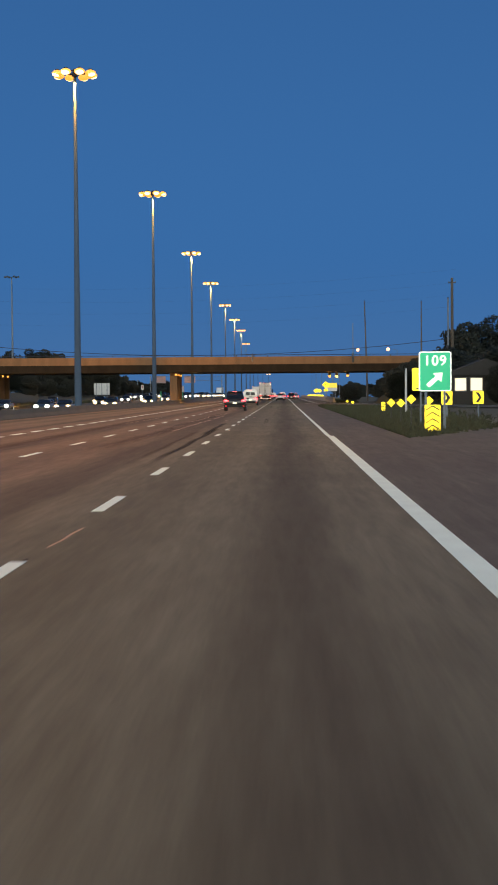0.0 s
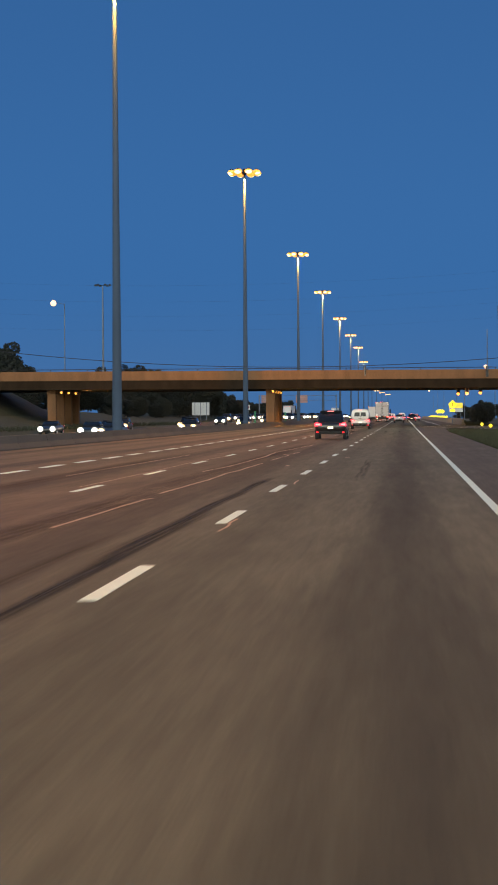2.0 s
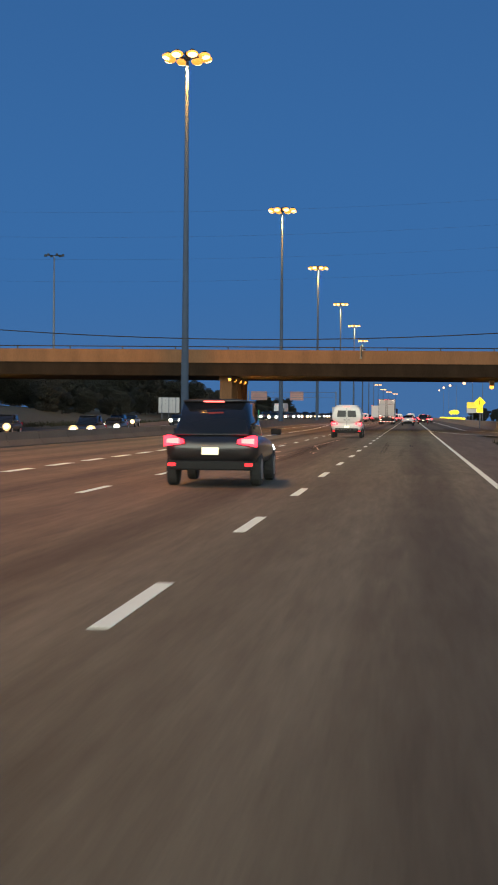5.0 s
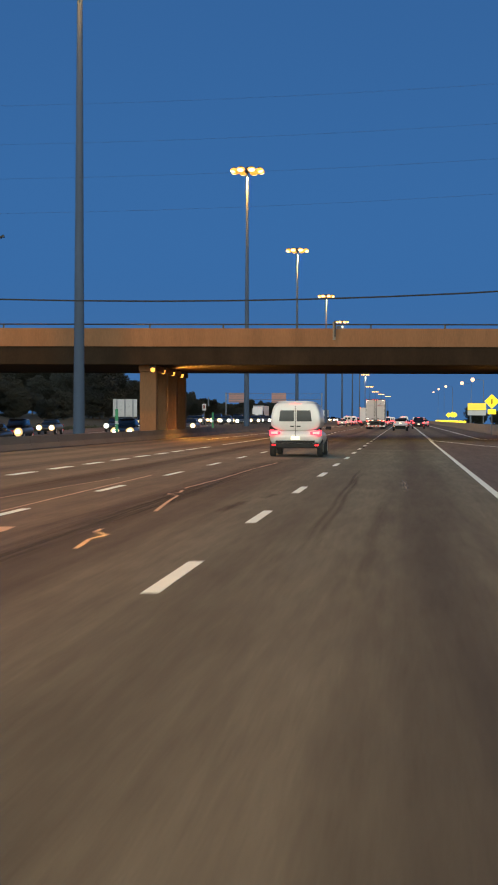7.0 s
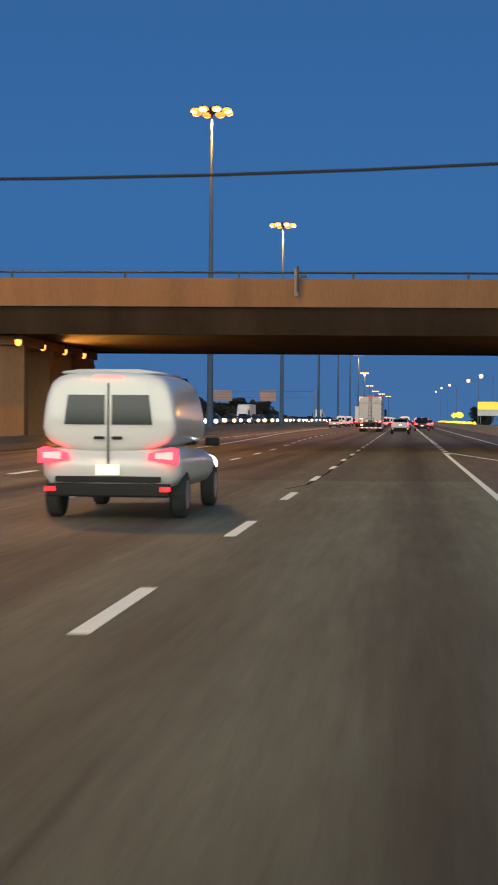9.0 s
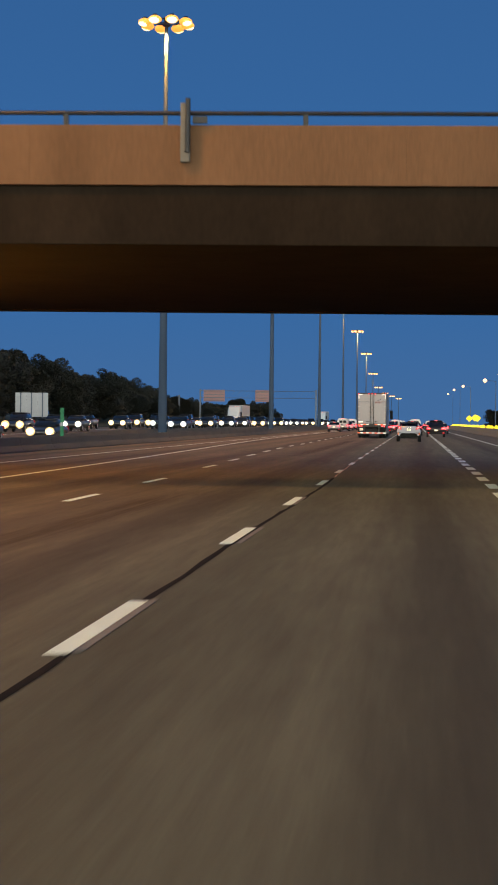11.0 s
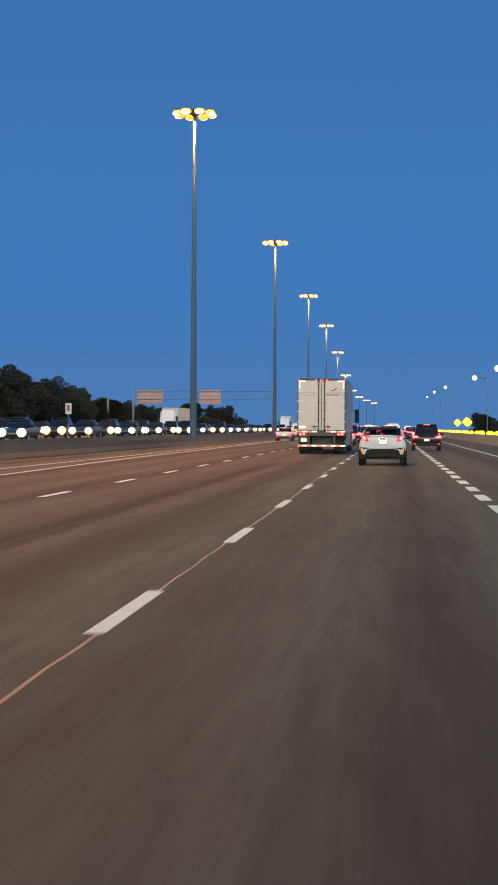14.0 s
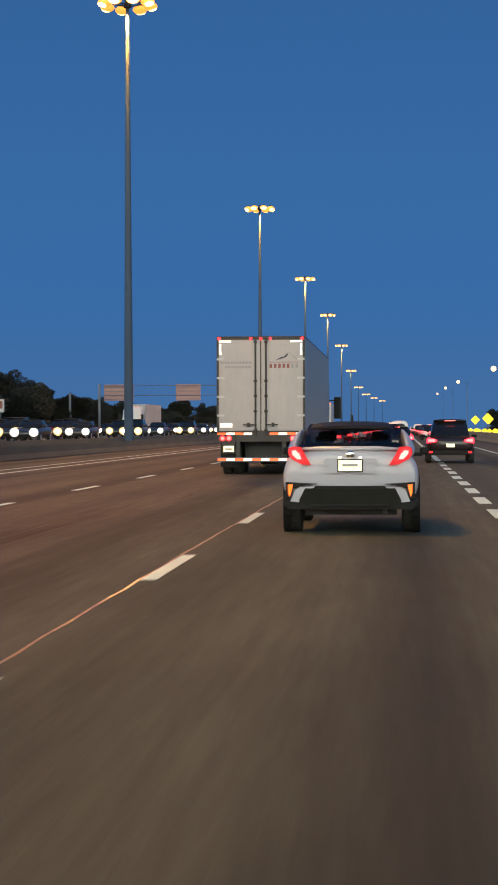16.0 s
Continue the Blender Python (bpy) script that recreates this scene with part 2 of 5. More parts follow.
# real amber lamps, and bumper reflectors given the same glow
M["amber"] = glow("amber lamp and reflector glow", (1.0, 0.20, 0.02), 1.1)
M["marker"] = glow("red marker lamp", (1.0, 0.02, 0.035), 2.6)
M["head_cool"] = glow("headlamp cool", (0.86, 0.95, 1.0), 6.0)
M["head_warm"] = glow("headlamp warm", (1.0, 0.80, 0.48), 2.2)
# tinted rim and hot core imitate glare round oncoming headlamps
M["beam_cool"] = glow("headlamp glare rim cool", (0.92, 0.90, 0.78), 1.05)
M["beam_warm"] = glow("headlamp glare rim warm", (1.0, 0.66, 0.28), 1.05)
M["beam_core"] = glow("headlamp glare core", (1.0, 0.93, 0.80), 9.0)
M["deep_red"] = glow("deep red lamp lens", (0.75, 0.006, 0.015), 0.28)
M["brake"] = glow("brake lamp bulb", (1.0, 0.22, 0.20), 3.2)
M["diffuser"] = material("dark bumper plastic", (0.0130, 0.0135, 0.0105), 0.7, vary=0.4, scale=6, spec=0.15)
M["cabin"] = material("dark upholstery", (0.012, 0.012, 0.013), 0.8, vary=0.2, scale=4)
tint = bpy.data.materials.new("tinted see-through glass")
tint.use_nodes = True
tn, tl_ = tint.node_tree.nodes, tint.node_tree.links
tn.clear()
t_out, t_mix, t_clear, t_gloss = (tn.new("ShaderNode" + k) for k in ("OutputMaterial", "MixShader", "BsdfTransparent", "BsdfGlossy"))
t_clear.inputs[0].default_value = (0.42, 0.42, 0.45, 1)
t_gloss.inputs["Roughness"].default_value = 0.06
t_mix.inputs[0].default_value = 0.06
tl_.new(t_clear.outputs[0], t_mix.inputs[1])
tl_.new(t_gloss.outputs[0], t_mix.inputs[2])
tl_.new(t_mix.outputs[0], t_out.inputs[0])
M["tint"] = tint
# orange lens rim round a paler core imitates the lamps' halo
M["mast_lens"] = glow("sodium lens", (1.0, 0.40, 0.06), 1.25)
M["mast_arc"] = glow("sodium arc", (1.0, 0.68, 0.32), 3.2)
M["dull_green"] = material("dull green sheeting", (0.0136, 0.204, 0.0816), 0.5, vary=0.1)
M["street_lens"] = glow("street lamp lens", (1.0, 0.55, 0.32), 1.9)
M["deck_lens"] = glow("underdeck lens", (1.0, 0.43, 0.07), 2.1)
M["trailer_white"] = material("trailer white", (0.335, 0.335, 0.35), 0.42, vary=0.16, scale=0.8, fine=8, stretch=(1, 1, 0.35))
M["trailer_side"] = material("trailer side", (0.2312, 0.2448, 0.272), 0.4, 0.2, vary=0.08)
M["frame_dark"] = material("dark frame", (0.034, 0.034, 0.03536), 0.5, 0.3, vary=0.2)
# tape is made to emit, imitating its return of headlamp light
M["tape_white"] = glow("white reflective tape with added glow", (0.9, 0.86, 0.76), 0.8)
M["tape_red"] = glow("red reflective tape with added glow", (0.9, 0.14, 0.03), 0.75)
M["print_grey"] = material("grey print", (0.2448, 0.2516, 0.2788), 0.6, vary=0.1)
M["print_red"] = material("red print", (0.204, 0.0748, 0.068), 0.6, vary=0.1)
M["print_navy"] = material("navy print", (0.03, 0.035, 0.07), 0.6, vary=0.0)
# sign faces emit in place of the headlamp light they return
M["sign_green"] = glow("green sign with added glow", (0.0, 0.32, 0.155), 0.75)
M["sign_white"] = glow("white sign with added glow", (0.80, 0.86, 0.80), 0.75)
M["sign_yellow"] = glow("yellow sign with added glow", (0.95, 0.74, 0.02), 1.0)
M["sign_amber"] = glow("dim yellow sign with added glow", (0.85, 0.66, 0.05), 0.2)
M["sign_black"] = material("black legend", (0.01, 0.01, 0.01), 0.6, vary=0.0)
M["sign_back"] = material("sign backing", (0.25, 0.16, 0.165), 0.6, 0.2, vary=0.1)
M["panel_white"] = material("white panel", (0.4216, 0.4352, 0.4624), 0.6, vary=0.08)
M["house_wall"] = material("house siding", (0.020, 0.019, 0.018), 0.8, vary=0.12)
M["roof"] = material("roof shingles", (0.024, 0.023, 0.023), 0.9, vary=0.25, fine=20)
M["window_lit"] = glow("lit window", (1.0, 0.84, 0.58), 0.9)


# ---- mesh helpers ----
def part(name, bm, mat, parent=None, label="", smooth=False, sheet=False):
    me = bpy.data.meshes.new(name)
    if not sheet:
        bmesh.ops.recalc_face_normals(bm, faces=bm.faces)
    bm.to_mesh(me)
    bm.free()
    me.materials.append(mat)
    if smooth:
        for p in me.polygons:
            p.use_smooth = True
    ob = new(name, me)
    if parent is not None:
        ob.parent = parent
    if label:
        tagged(ob, label)
    return ob


def thing(name, label, category, group="", kind=""):
    return tagged(new(name), label, category, group, kind)


def box(x0, x1, y0, y1, z0, z1, bevel=0.0, bm=None):
    own = bm is None
    bm = bm or bmesh.new()
    v = [bm.verts.new((x, y, z)) for x in (x0, x1) for y in (y0, y1) for z in (z0, z1)]
    for f in ((0, 1, 3, 2), (4, 6, 7, 5), (0, 4, 5, 1), (2, 3, 7, 6), (0, 2, 6, 4), (1, 5, 7, 3)):
        bm.faces.new([v[i] for i in f])
    if own and bevel > 0:
        bmesh.ops.bevel(bm, geom=bm.edges[:], offset=bevel, segments=2, affect="EDGES", profile=0.6)
    return bm


def tube(x, y, z0, z1, r0, r1, n=14, bm=None):
    bm = bm or bmesh.new()
    lo = [bm.verts.new((x + r0 * math.cos(a), y + r0 * math.sin(a), z0)) for a in (math.tau * i / n for i in range(n))]
    hi = [bm.verts.new((x + r1 * math.cos(a), y + r1 * math.sin(a), z1)) for a in (math.tau * i / n for i in range(n))]
    for i in range(n):
        j = (i + 1) % n
        bm.faces.new((lo[i], lo[j], hi[j], hi[i]))
    # caps on points of their own, so that the shaft shades straight
    bm.faces.new([bm.verts.new(v.co) for v in lo[::-1]])
    bm.faces.new([bm.verts.new(v.co) for v in hi])
    return bm


def disc_x(x0, x1, y, z, r, n=18, bm=None, lip=0.0):
    """A wheel-like drum lying along x, its rims rounded by lip."""
    bm = bm or bmesh.new()
    rings = [(x0, r - lip), (x0 + lip, r), (x1 - lip, r), (x1, r - lip)] if lip else [(x0, r), (x1, r)]
    vs = [[bm.verts.new((x, y + q * math.cos(a), z + q * math.sin(a))) for a in (math.tau * i / n for i in range(n))] for x, q in rings]
    for a, b in zip(vs, vs[1:]):
        for i in range(n):
            j = (i + 1) % n
            bm.faces.new((a[i], a[j], b[j], b[i]))
    bm.faces.new(vs[0][::-1])
    bm.faces.new(vs[-1])
    return bm


def rod(a, b, r, n=8, bm=None):
    bm = bm or bmesh.new()
    a, b = Vector(a), Vector(b)
    q = (b - a).to_track_quat("Z", "Y").to_matrix()
    lo = [bm.verts.new(a + q @ Vector((r * math.cos(t), r * math.sin(t), 0))) for t in (math.tau * i / n for i in range(n))]
    hi = [bm.verts.new(b + q @ Vector((r * math.cos(t), r * math.sin(t), 0))) for t in (math.tau * i / n for i in range(n))]
    for i in range(n):
        j = (i + 1) % n
        bm.faces.new((lo[i], lo[j], hi[j], hi[i]))
    bm.faces.new(lo[::-1])
    bm.faces.new(hi)
    return bm


def slab(outline, y0, y1, bm=None):
    """An outline in x, z pushed along y from y0 to y1."""
    bm = bm or bmesh.new()
    a = [bm.verts.new((x, y0, z)) for x, z in outline]
    b = [bm.verts.new((x, y1, z)) for x, z in outline]
    n = len(outline)
    for i in range(n):
        j = (i + 1) % n
        bm.faces.new((a[i], a[j], b[j], b[i]))
    bm.faces.new(a[::-1])
    bm.faces.new(b)
    return bm


def ribbon(points, width, z, bm=None, end=True):
    """A flat strip on the road along points (x, y), z above the carriageway."""
    bm = bm or bmesh.new()
    prev = None
    for i, (x, y) in enumerate(points):
        a = points[max(i - 1, 0)]
        b = points[min(i + 1, len(points) - 1)]
        d = Vector((b[0] - a[0], b[1] - a[1], 0)).normalized()
        s = Vector((d.y, -d.x, 0)) * (width(i) if callable(width) else width) / 2
        c = Vector((x, y, profile(y) + z))
        row = (bm.verts.new(c - s), bm.verts.new(c + s))
        if prev:
            bm.faces.new((prev[0], prev[1], row[1], row[0]))
        prev = row
    return bm


def loft(sections, bm=None):
    """Closed rings of equal length joined one after another, the ends capped."""
    bm = bm or bmesh.new()
    rows = [[bm.verts.new(p) for p in ring] for ring in sections]
    n = len(rows[0])
    for a, b in zip(rows, rows[1:]):
        for i in range(n):
            j = (i + 1) % n
            bm.faces.new((a[i], a[j], b[j], b[i]))
    bm.faces.new(rows[0][::-1])
    bm.faces.new(rows[-1])
    return bm


def strips(x0, x1, ys, z, bm=None):
    bm = bm or bmesh.new()
    prev = None
    for y in ys:
        row = (bm.verts.new((x0(y) if callable(x0) else x0, y, profile(y) + z)), bm.verts.new((x1(y) if callable(x1) else x1, y, profile(y) + z)))
        if prev:
            bm.faces.new((prev[0], prev[1], row[1], row[0]))
        prev = row
    return bm


# ---- ground and carriageways ----
YS = [-400, -300, -200] + list(range(-150, 600, 25)) + list(range(600, 1720, 20))
gb = bmesh.new()
GX = [-4000, -1200, -400, -120, -60, -45, -40, -20.4, -16, 0, 30, 60, 200, 800, 4000]
GY = [-4000, -1500] + YS + [1800, 2600, 4900]
grid = [[gb.verts.new((x, y, profile(y) - 0.12 + (min(opposite(y), 0.0) if -46 < x < -20 else 0) + (noise.noise(Vector((x * 0.01, y * 0.01, 0))) * 1.2 if abs(x) > 100 else 0))) for x in GX] for y in GY]
for r0, r1 in zip(grid, grid[1:]):
    for i in range(len(GX) - 1):
        gb.faces.new((r0[i], r0[i + 1], r1[i + 1], r1[i]))
ground = tagged(part("ground", gb, M["grass"]), "dark dusk grassland reaching the horizon", "ground", kind="structure")


def right_edge(y):
    """Outer edge of the paved right-hand side: exit taper, shoulder, entry lane."""
    if y < -97:
        return 14.0
    if y < 40:
        return 4.3
    if y < 118:
        return 5.2
    return 8.2 + bend(y)


YR = [-400, -300, -200, -150, -125, -100, -97.5, -97, -75, -50, -25, 0, 25, 39, 41, 60, 80, 100, 117, 119] + [y for y in YS if y > 120]
road = part("road", strips(lambda y: -15.9 + bend(y), lambda y: 5.6 + bend(y) if y >= 105 else 1.95, YR, 0.0), M["asphalt"])
tagged(road, "worn grey-brown asphalt carriageway with dark oil strips", "road", kind="structure")
sh = part("hard_shoulder", strips(lambda y: 5.6 + bend(y) if y >= 105 else 1.95, right_edge, YR, -0.004), M["shoulder"])
tagged(sh, "dark asphalt shoulder beside the edge line", "shoulder", kind="structure")
ob_ = bmesh.new()
ob_rows = [[ob_.verts.new((x + bend(y), y, profile(y) + opposite(y))) for x in (-38.5, -20.6)] for y in YR]
for r0, r1 in zip(ob_rows, ob_rows[1:]):
    ob_.faces.new((r0[0], r0[1], r1[1], r1[0]))
opp = part("road_opposite", ob_, M["asphalt"])
tagged(opp, "asphalt carriageway of the oncoming traffic", "road", kind="structure")
med = part("median", strips(lambda y: -20.6 + bend(y), lambda y: -15.9 + bend(y), YR, -0.03), M["shoulder"])
tagged(med, "paved median strip between the barriers", "median", kind="structure")

# worn paved nose between the carriageway and the exit ramp
nose = bmesh.new()
nose.faces.new([nose.verts.new((x, y, -0.008)) for x, y in ((4.0, -97.5), (16.0, -97.5), (16.0, -77.0), (10.2, -77.0), (9.1, -80.0), (7.4, -84.6), (6.3, -87.9), (5.3, -91.6), (4.6, -94.5))])
tagged(part("gore_nose", nose, M["shoulder"]), "worn asphalt nose where the exit ramp parts", "pavement", kind="structure")

# exit ramp and entry ramp
EXIT = [(11.0, -170), (11.5, -110), (12.6, -85), (14.8, -62), (18.5, -40), (24, -22)]
ENTRY = [(27, 4), (23, 20), (16.5, 48), (11.5, 72), (7.6, 92), (4.9, 110), (3.9, 124)]
tagged(part("exit_ramp", ribbon(EXIT, 8.0, -0.012), M["shoulder"]), "asphalt exit ramp curving away", "ramp", kind="structure")
tagged(part("entry_ramp", ribbon(ENTRY, lambda i: 7.0, -0.012), M["shoulder"]), "asphalt entry ramp joining the road", "ramp", kind="structure")

# ---- road markings ----
PAINT_Z = 0.006
marks = thing("road_marking", "worn white painted lane and edge lines", "road marking", kind="structure")


def dash_mesh(length, width, mat="paint"):
    bm = box(-width / 2, width / 2, 0, length, 0.0, 0.005)
    me = bpy.data.meshes.new("dash")
    bm.to_mesh(me)
    bm.free()
    me.materials.append(M[mat])
    return me


def flare(y):
    """The inner lanes drift outwards past the overpass."""
    u = min(max((y - 102.0) / 68.0, 0.0), 1.0)
    return -1.2 * u * u * (3 - 2 * u)


def dash_row(x, first, cycle, count, mesh):
    for i in range(count):
        y = first + cycle * i
        d = new("dash", mesh)
        d.location = (x + bend(y) + (flare(y) if x < -3 else 0.0) + 0.015 * math.sin(i * 2.3), y, profile(y) + 0.002)
        d.rotation_euler[0] = math.atan((profile(y + 3) - profile(y)) / 3)
        d.parent = marks


long_dash, short_dash = dash_mesh(2.93, 0.14), dash_mesh(2.7, 0.24)
dash_row(-1.875, 6.83 - 9 * 19, 9.0, 105, long_dash)
dash_row(-5.625, 6.9 - 9 * 18, 9.0, 31, long_dash)
dash_row(-5.625, 127.3, 9.0, 70, long_dash)
ghost_dash = dash_mesh(2.93, 0.06, "paint_faint")
dash_row(-1.755, 6.95 + 81, 9.0, 3, ghost_dash)
dash_row(-9.375, -108.0, 4.85, 40, short_dash)
dash_row(1.95, 211.2 - 4.85 * 21, 4.85, 90, short_dash)
LONG = lambda y0, y1, step=12: [y0 + step * i for i in range(int((y1 - y0) / step) + 1)]
part("edge_line", ribbon([(1.92, y) for y in LONG(-300, -93, 9)], 0.23, PAINT_Z), M["paint"], marks)
part("edge_line", ribbon([(1.86, y) for y in LONG(-93, 112, 5)], 0.14, PAINT_Z), M["paint"], marks)
part("edge_line", ribbon([(5.45 + bend(y), y) for y in LONG(121, 1100)], 0.15, PAINT_Z), M["paint"], marks)
part("edge_line", ribbon([(-12.75 + bend(y), y) for y in LONG(112, 1100)], 0.13, PAINT_Z), M["paint"], marks)
part("edge_line", ribbon([(-9.375 + bend(y) - 2.4 * ease((y - 102.0) / 130.0), y) for y in LONG(90, 1100, 6)], 0.15, PAINT_Z), M["paint"], marks)
part("edge_line", ribbon([(x - 3.2, y - 1.5) for x, y in ENTRY[:-2]] + [(2.05, 112)], 0.16, PAINT_Z), M["paint"], marks)
part("edge_line", ribbon([(x + 2.6, y + 1.0) for x, y in ENTRY[:-1]] + [(5.45, 121)], 0.15, PAINT_Z), M["paint"], marks)
for k in range(3):
    ol = ribbon([(-24.3 - 3.7 * k + bend(y), y) for y in LONG(-200, 1000, 20)], 0.12, PAINT_Z)
    for v_ in ol.verts:
        v_.co.z += opposite(v_.co.y)
    part("edge_line", ol, M["paint"], marks)

# sealed cracks: black wandering strips, and orange ones with sodium glint painted in
seals = thing("crack_seal", "wandering tar-sealed cracks on asphalt", "crack seal", kind="structure")


def crack(points, width, mat, seed):
    rnd = random.Random(seed)
    pts = []
    for (x0, y0), (x1, y1) in zip(points, points[1:]):
        steps = max(2, int((y1 - y0) / 0.8))
        for i in range(steps):
            u = i / steps
            pts.append((x0 + (x1 - x0) * u + rnd.uniform(-0.012, 0.012), y0 + (y1 - y0) * u))
    part("seal", ribbon(pts, lambda i: width * (0.75 + 0.5 * rnd.random()), 0.004), mat, seals)


crack([(-2.15, 74.2), (-1.86, 76.5), (-1.79, 84), (-1.82, 98), (-1.76, 108), (-1.74, 116), (-1.79, 120.3)], 0.066, M["tar"], 1)
crack([(-1.79, 120.3), (-1.83, 130), (-1.87, 134), (-1.86, 140), (-1.87, 150), (-1.89, 160), (-1.88, 172), (-1.93, 182), (-1.95, 190), (-1.98, 200), (-1.9, 224)], 0.03, M["tar_sodium"], 2)
crack([(-3.9, -84), (-3.82, -77), (-3.66, -76.1)], 0.05, M["tar_sodium"], 3)
crack([(-3.87, -74.8), (-3.82, -72), (-3.74, -68.5), (-3.78, -64), (-3.69, -62.5), (-3.66, -58.6), (-3.6, -55)], 0.055, M["tar_sodium"], 31)
crack([(-4.5, -63), (-4.45, -61.5), (-4.3, -59), (-4.25, -54), (-4.2, -48), (-4.33, -41), (-4.05, -35), (-3.9, -30), (-3.7, -25)], 0.055, M["tar_sodium"], 32)
crack([(-3.62, -52.6), (-3.51, -46.3), (-3.75, -45), (-3.5, -43.5), (-3.43, -40)], 0.05, M["tar_sodium"], 4)
crack([(-1.73, -84.6), (-1.7, -83.9), (-1.76, -83), (-1.72, -81.4)], 0.035, M["tar_sodium"], 41)
crack([(-1.71, -70.8), (-1.75, -69.5), (-1.72, -68.1)], 0.03, M["tar_sodium"], 42)
crack([(-5.9, -72), (-5.82, -64), (-5.85, -55), (-5.5, -44)], 0.035, M["tar_sodium"], 43)
crack([(-7.4, -66), (-7.28, -56), (-7.15, -44)], 0.035, M["tar_sodium"], 44)
crack([(-3.34, 20.2), (-3.45, 21.6), (-3.36, 22.3), (-3.62, 22.8), (-3.64, 23.9)], 0.055, M["tar_sodium"], 6)
crack([(-3.55, 27.4), (-3.7, 29.2), (-3.9, 32.4), (-4.18, 33.1), (-4.02, 33.7), (-4.2, 35.6)], 0.055, M["tar_sodium"], 61)
crack([(-4.2, 35.6), (-4.05, 41), (-4.0, 48.5), (-3.8, 56)], 0.05, M["tar_sodium"], 62)
crack([(-6.1, 4), (-5.8, 24), (-6.0, 44)], 0.05, M["tar_sodium"], 7)
crack([(-4.18, 9.5), (-4.20, 11.2), (-4.19, 13.3)], 0.045, M["tar_sodium"], 9)
crack([(-4.31, 14.9), (-4.29, 16.3), (-4.02, 18.7)], 0.04, M["tar_sodium"], 91)
crack([(-7.01, 24.5), (-6.76, 33.6), (-6.45, 42.2)], 0.03, M["tar_sodium"], 92)
crack([(-1.80, -132.9), (-1.76, -131.4), (-1.73, -130)], 0.03, M["tar_sodium"], 8)
crack([(-1.87, -136), (-1.80, -133)], 0.04, M["tar"], 81)

# tyre marks and small repairs
skids = thing("tyre_mark", "dark rubber tyre marks on asphalt", "tyre mark", kind="structure")


def soft_stain(name, colour, strength):
    """A worn stain that thins out towards its edges and ends."""
    m = bpy.data.materials.new(name)
    m.use_nodes = True
    n, l = m.node_tree.nodes, m.node_tree.links
    b = n["Principled BSDF"]
    b.inputs["Base Color"].default_value = (*colour, 1)
    b.inputs["Roughness"].default_value = 0.85
    b.inputs["Specular IOR Level"].default_value = 0.25
    uv, sep, tc, mp, noise = (n.new("ShaderNode" + k) for k in ("UVMap", "SeparateXYZ", "TexCoord", "Mapping", "TexNoise"))
    l.new(uv.outputs[0], sep.inputs[0])
    mp.inputs["Scale"].default_value = (16, 0.12, 1)
    l.new(tc.outputs["Object"], mp.inputs[0])
    l.new(mp.outputs[0], noise.inputs["Vector"])
    noise.inputs["Scale"].default_value, noise.inputs["Detail"].default_value = 1.0, 4

    def ease(value, a, c):
        r = n.new("ShaderNodeMapRange")
        r.interpolation_type = "SMOOTHSTEP"
        r.inputs["From Min"].default_value, r.inputs["From Max"].default_value = a, c
        l.new(value, r.inputs["Value"])
        return r.outputs[0]

    def times(p, q):
        k = n.new("ShaderNodeMath")
        k.operation = "MULTIPLY"
        for i, v in enumerate((p, q)):
            if isinstance(v, float):
                k.inputs[i].default_value = v
            else:
                l.new(v, k.inputs[i])
        return k.outputs[0]

    f = times(ease(sep.outputs["X"], 0.0, 0.45), ease(sep.outputs["X"], 1.0, 0.55))
    f = times(f, times(ease(sep.outputs["Y"], 0.0, 0.3), ease(sep.outputs["Y"], 1.0, 0.8)))
    f = times(times(f, ease(noise.outputs["Fac"], 0.1, 0.68)), strength)
    clear, mix = n.new("ShaderNodeBsdfTransparent"), n.new("ShaderNodeMixShader")
    l.new(f, mix.inputs[0])
    l.new(clear.outputs[0], mix.inputs[1])
    l.new(b.outputs[0], mix.inputs[2])
    l.new(mix.outputs[0], n["Material Output"].inputs[0])
    return m


def stain(x0, x1, y0, y1, width, mat, z=0.0022):
    bm = bmesh.new()
    uvl = bm.loops.layers.uv.new("UVMap")
    n_k = 24
    rows_ = []
    for i in range(n_k + 1):
        u = i / n_k
        x, y = x0 + (x1 - x0) * u + 0.02 * math.sin(i * 0.9), y0 + (y1 - y0) * u
        rows_.append([bm.verts.new((x + k * width / 2, y, z)) for k in (-1, 1)])
    for i in range(n_k):
        f = bm.faces.new((rows_[i][0], rows_[i][1], rows_[i + 1][1], rows_[i + 1][0]))
        for lp, q in zip(f.loops, ((0, i), (1, i), (1, i + 1), (0, i + 1))):
            lp[uvl].uv = (q[0], q[1] / n_k)
    part("mark", bm, mat, skids)


M["rubber_mark"] = soft_stain("rubber mark", (0.0408, 0.0408, 0.02856), 0.34)
M["rubber_faint"] = soft_stain("faint rubber mark", (0.0408, 0.0408, 0.02856), 0.2)
M["oil_stain"] = soft_stain("oily stain", (0.034, 0.0306, 0.02176), 0.42)
for x0, x1, y0, y1 in ((-0.44, -0.56, -71, -50), (-0.88, -0.98, 17, 50)):
    stain(x0 - 0.07, x1 - 0.07, y0, y1, 0.13, M["rubber_mark"])
    stain(x0 + 0.05, x1 + 0.05, y0 + 1.5, y1 - 3, 0.15, M["rubber_mark"], 0.0034)
M["rubber_heavy"] = soft_stain("heavy rubber mark", (0.030, 0.029, 0.024), 0.95)
stain(-2.36, -2.30, -118, -78, 0.30, M["rubber_heavy"])
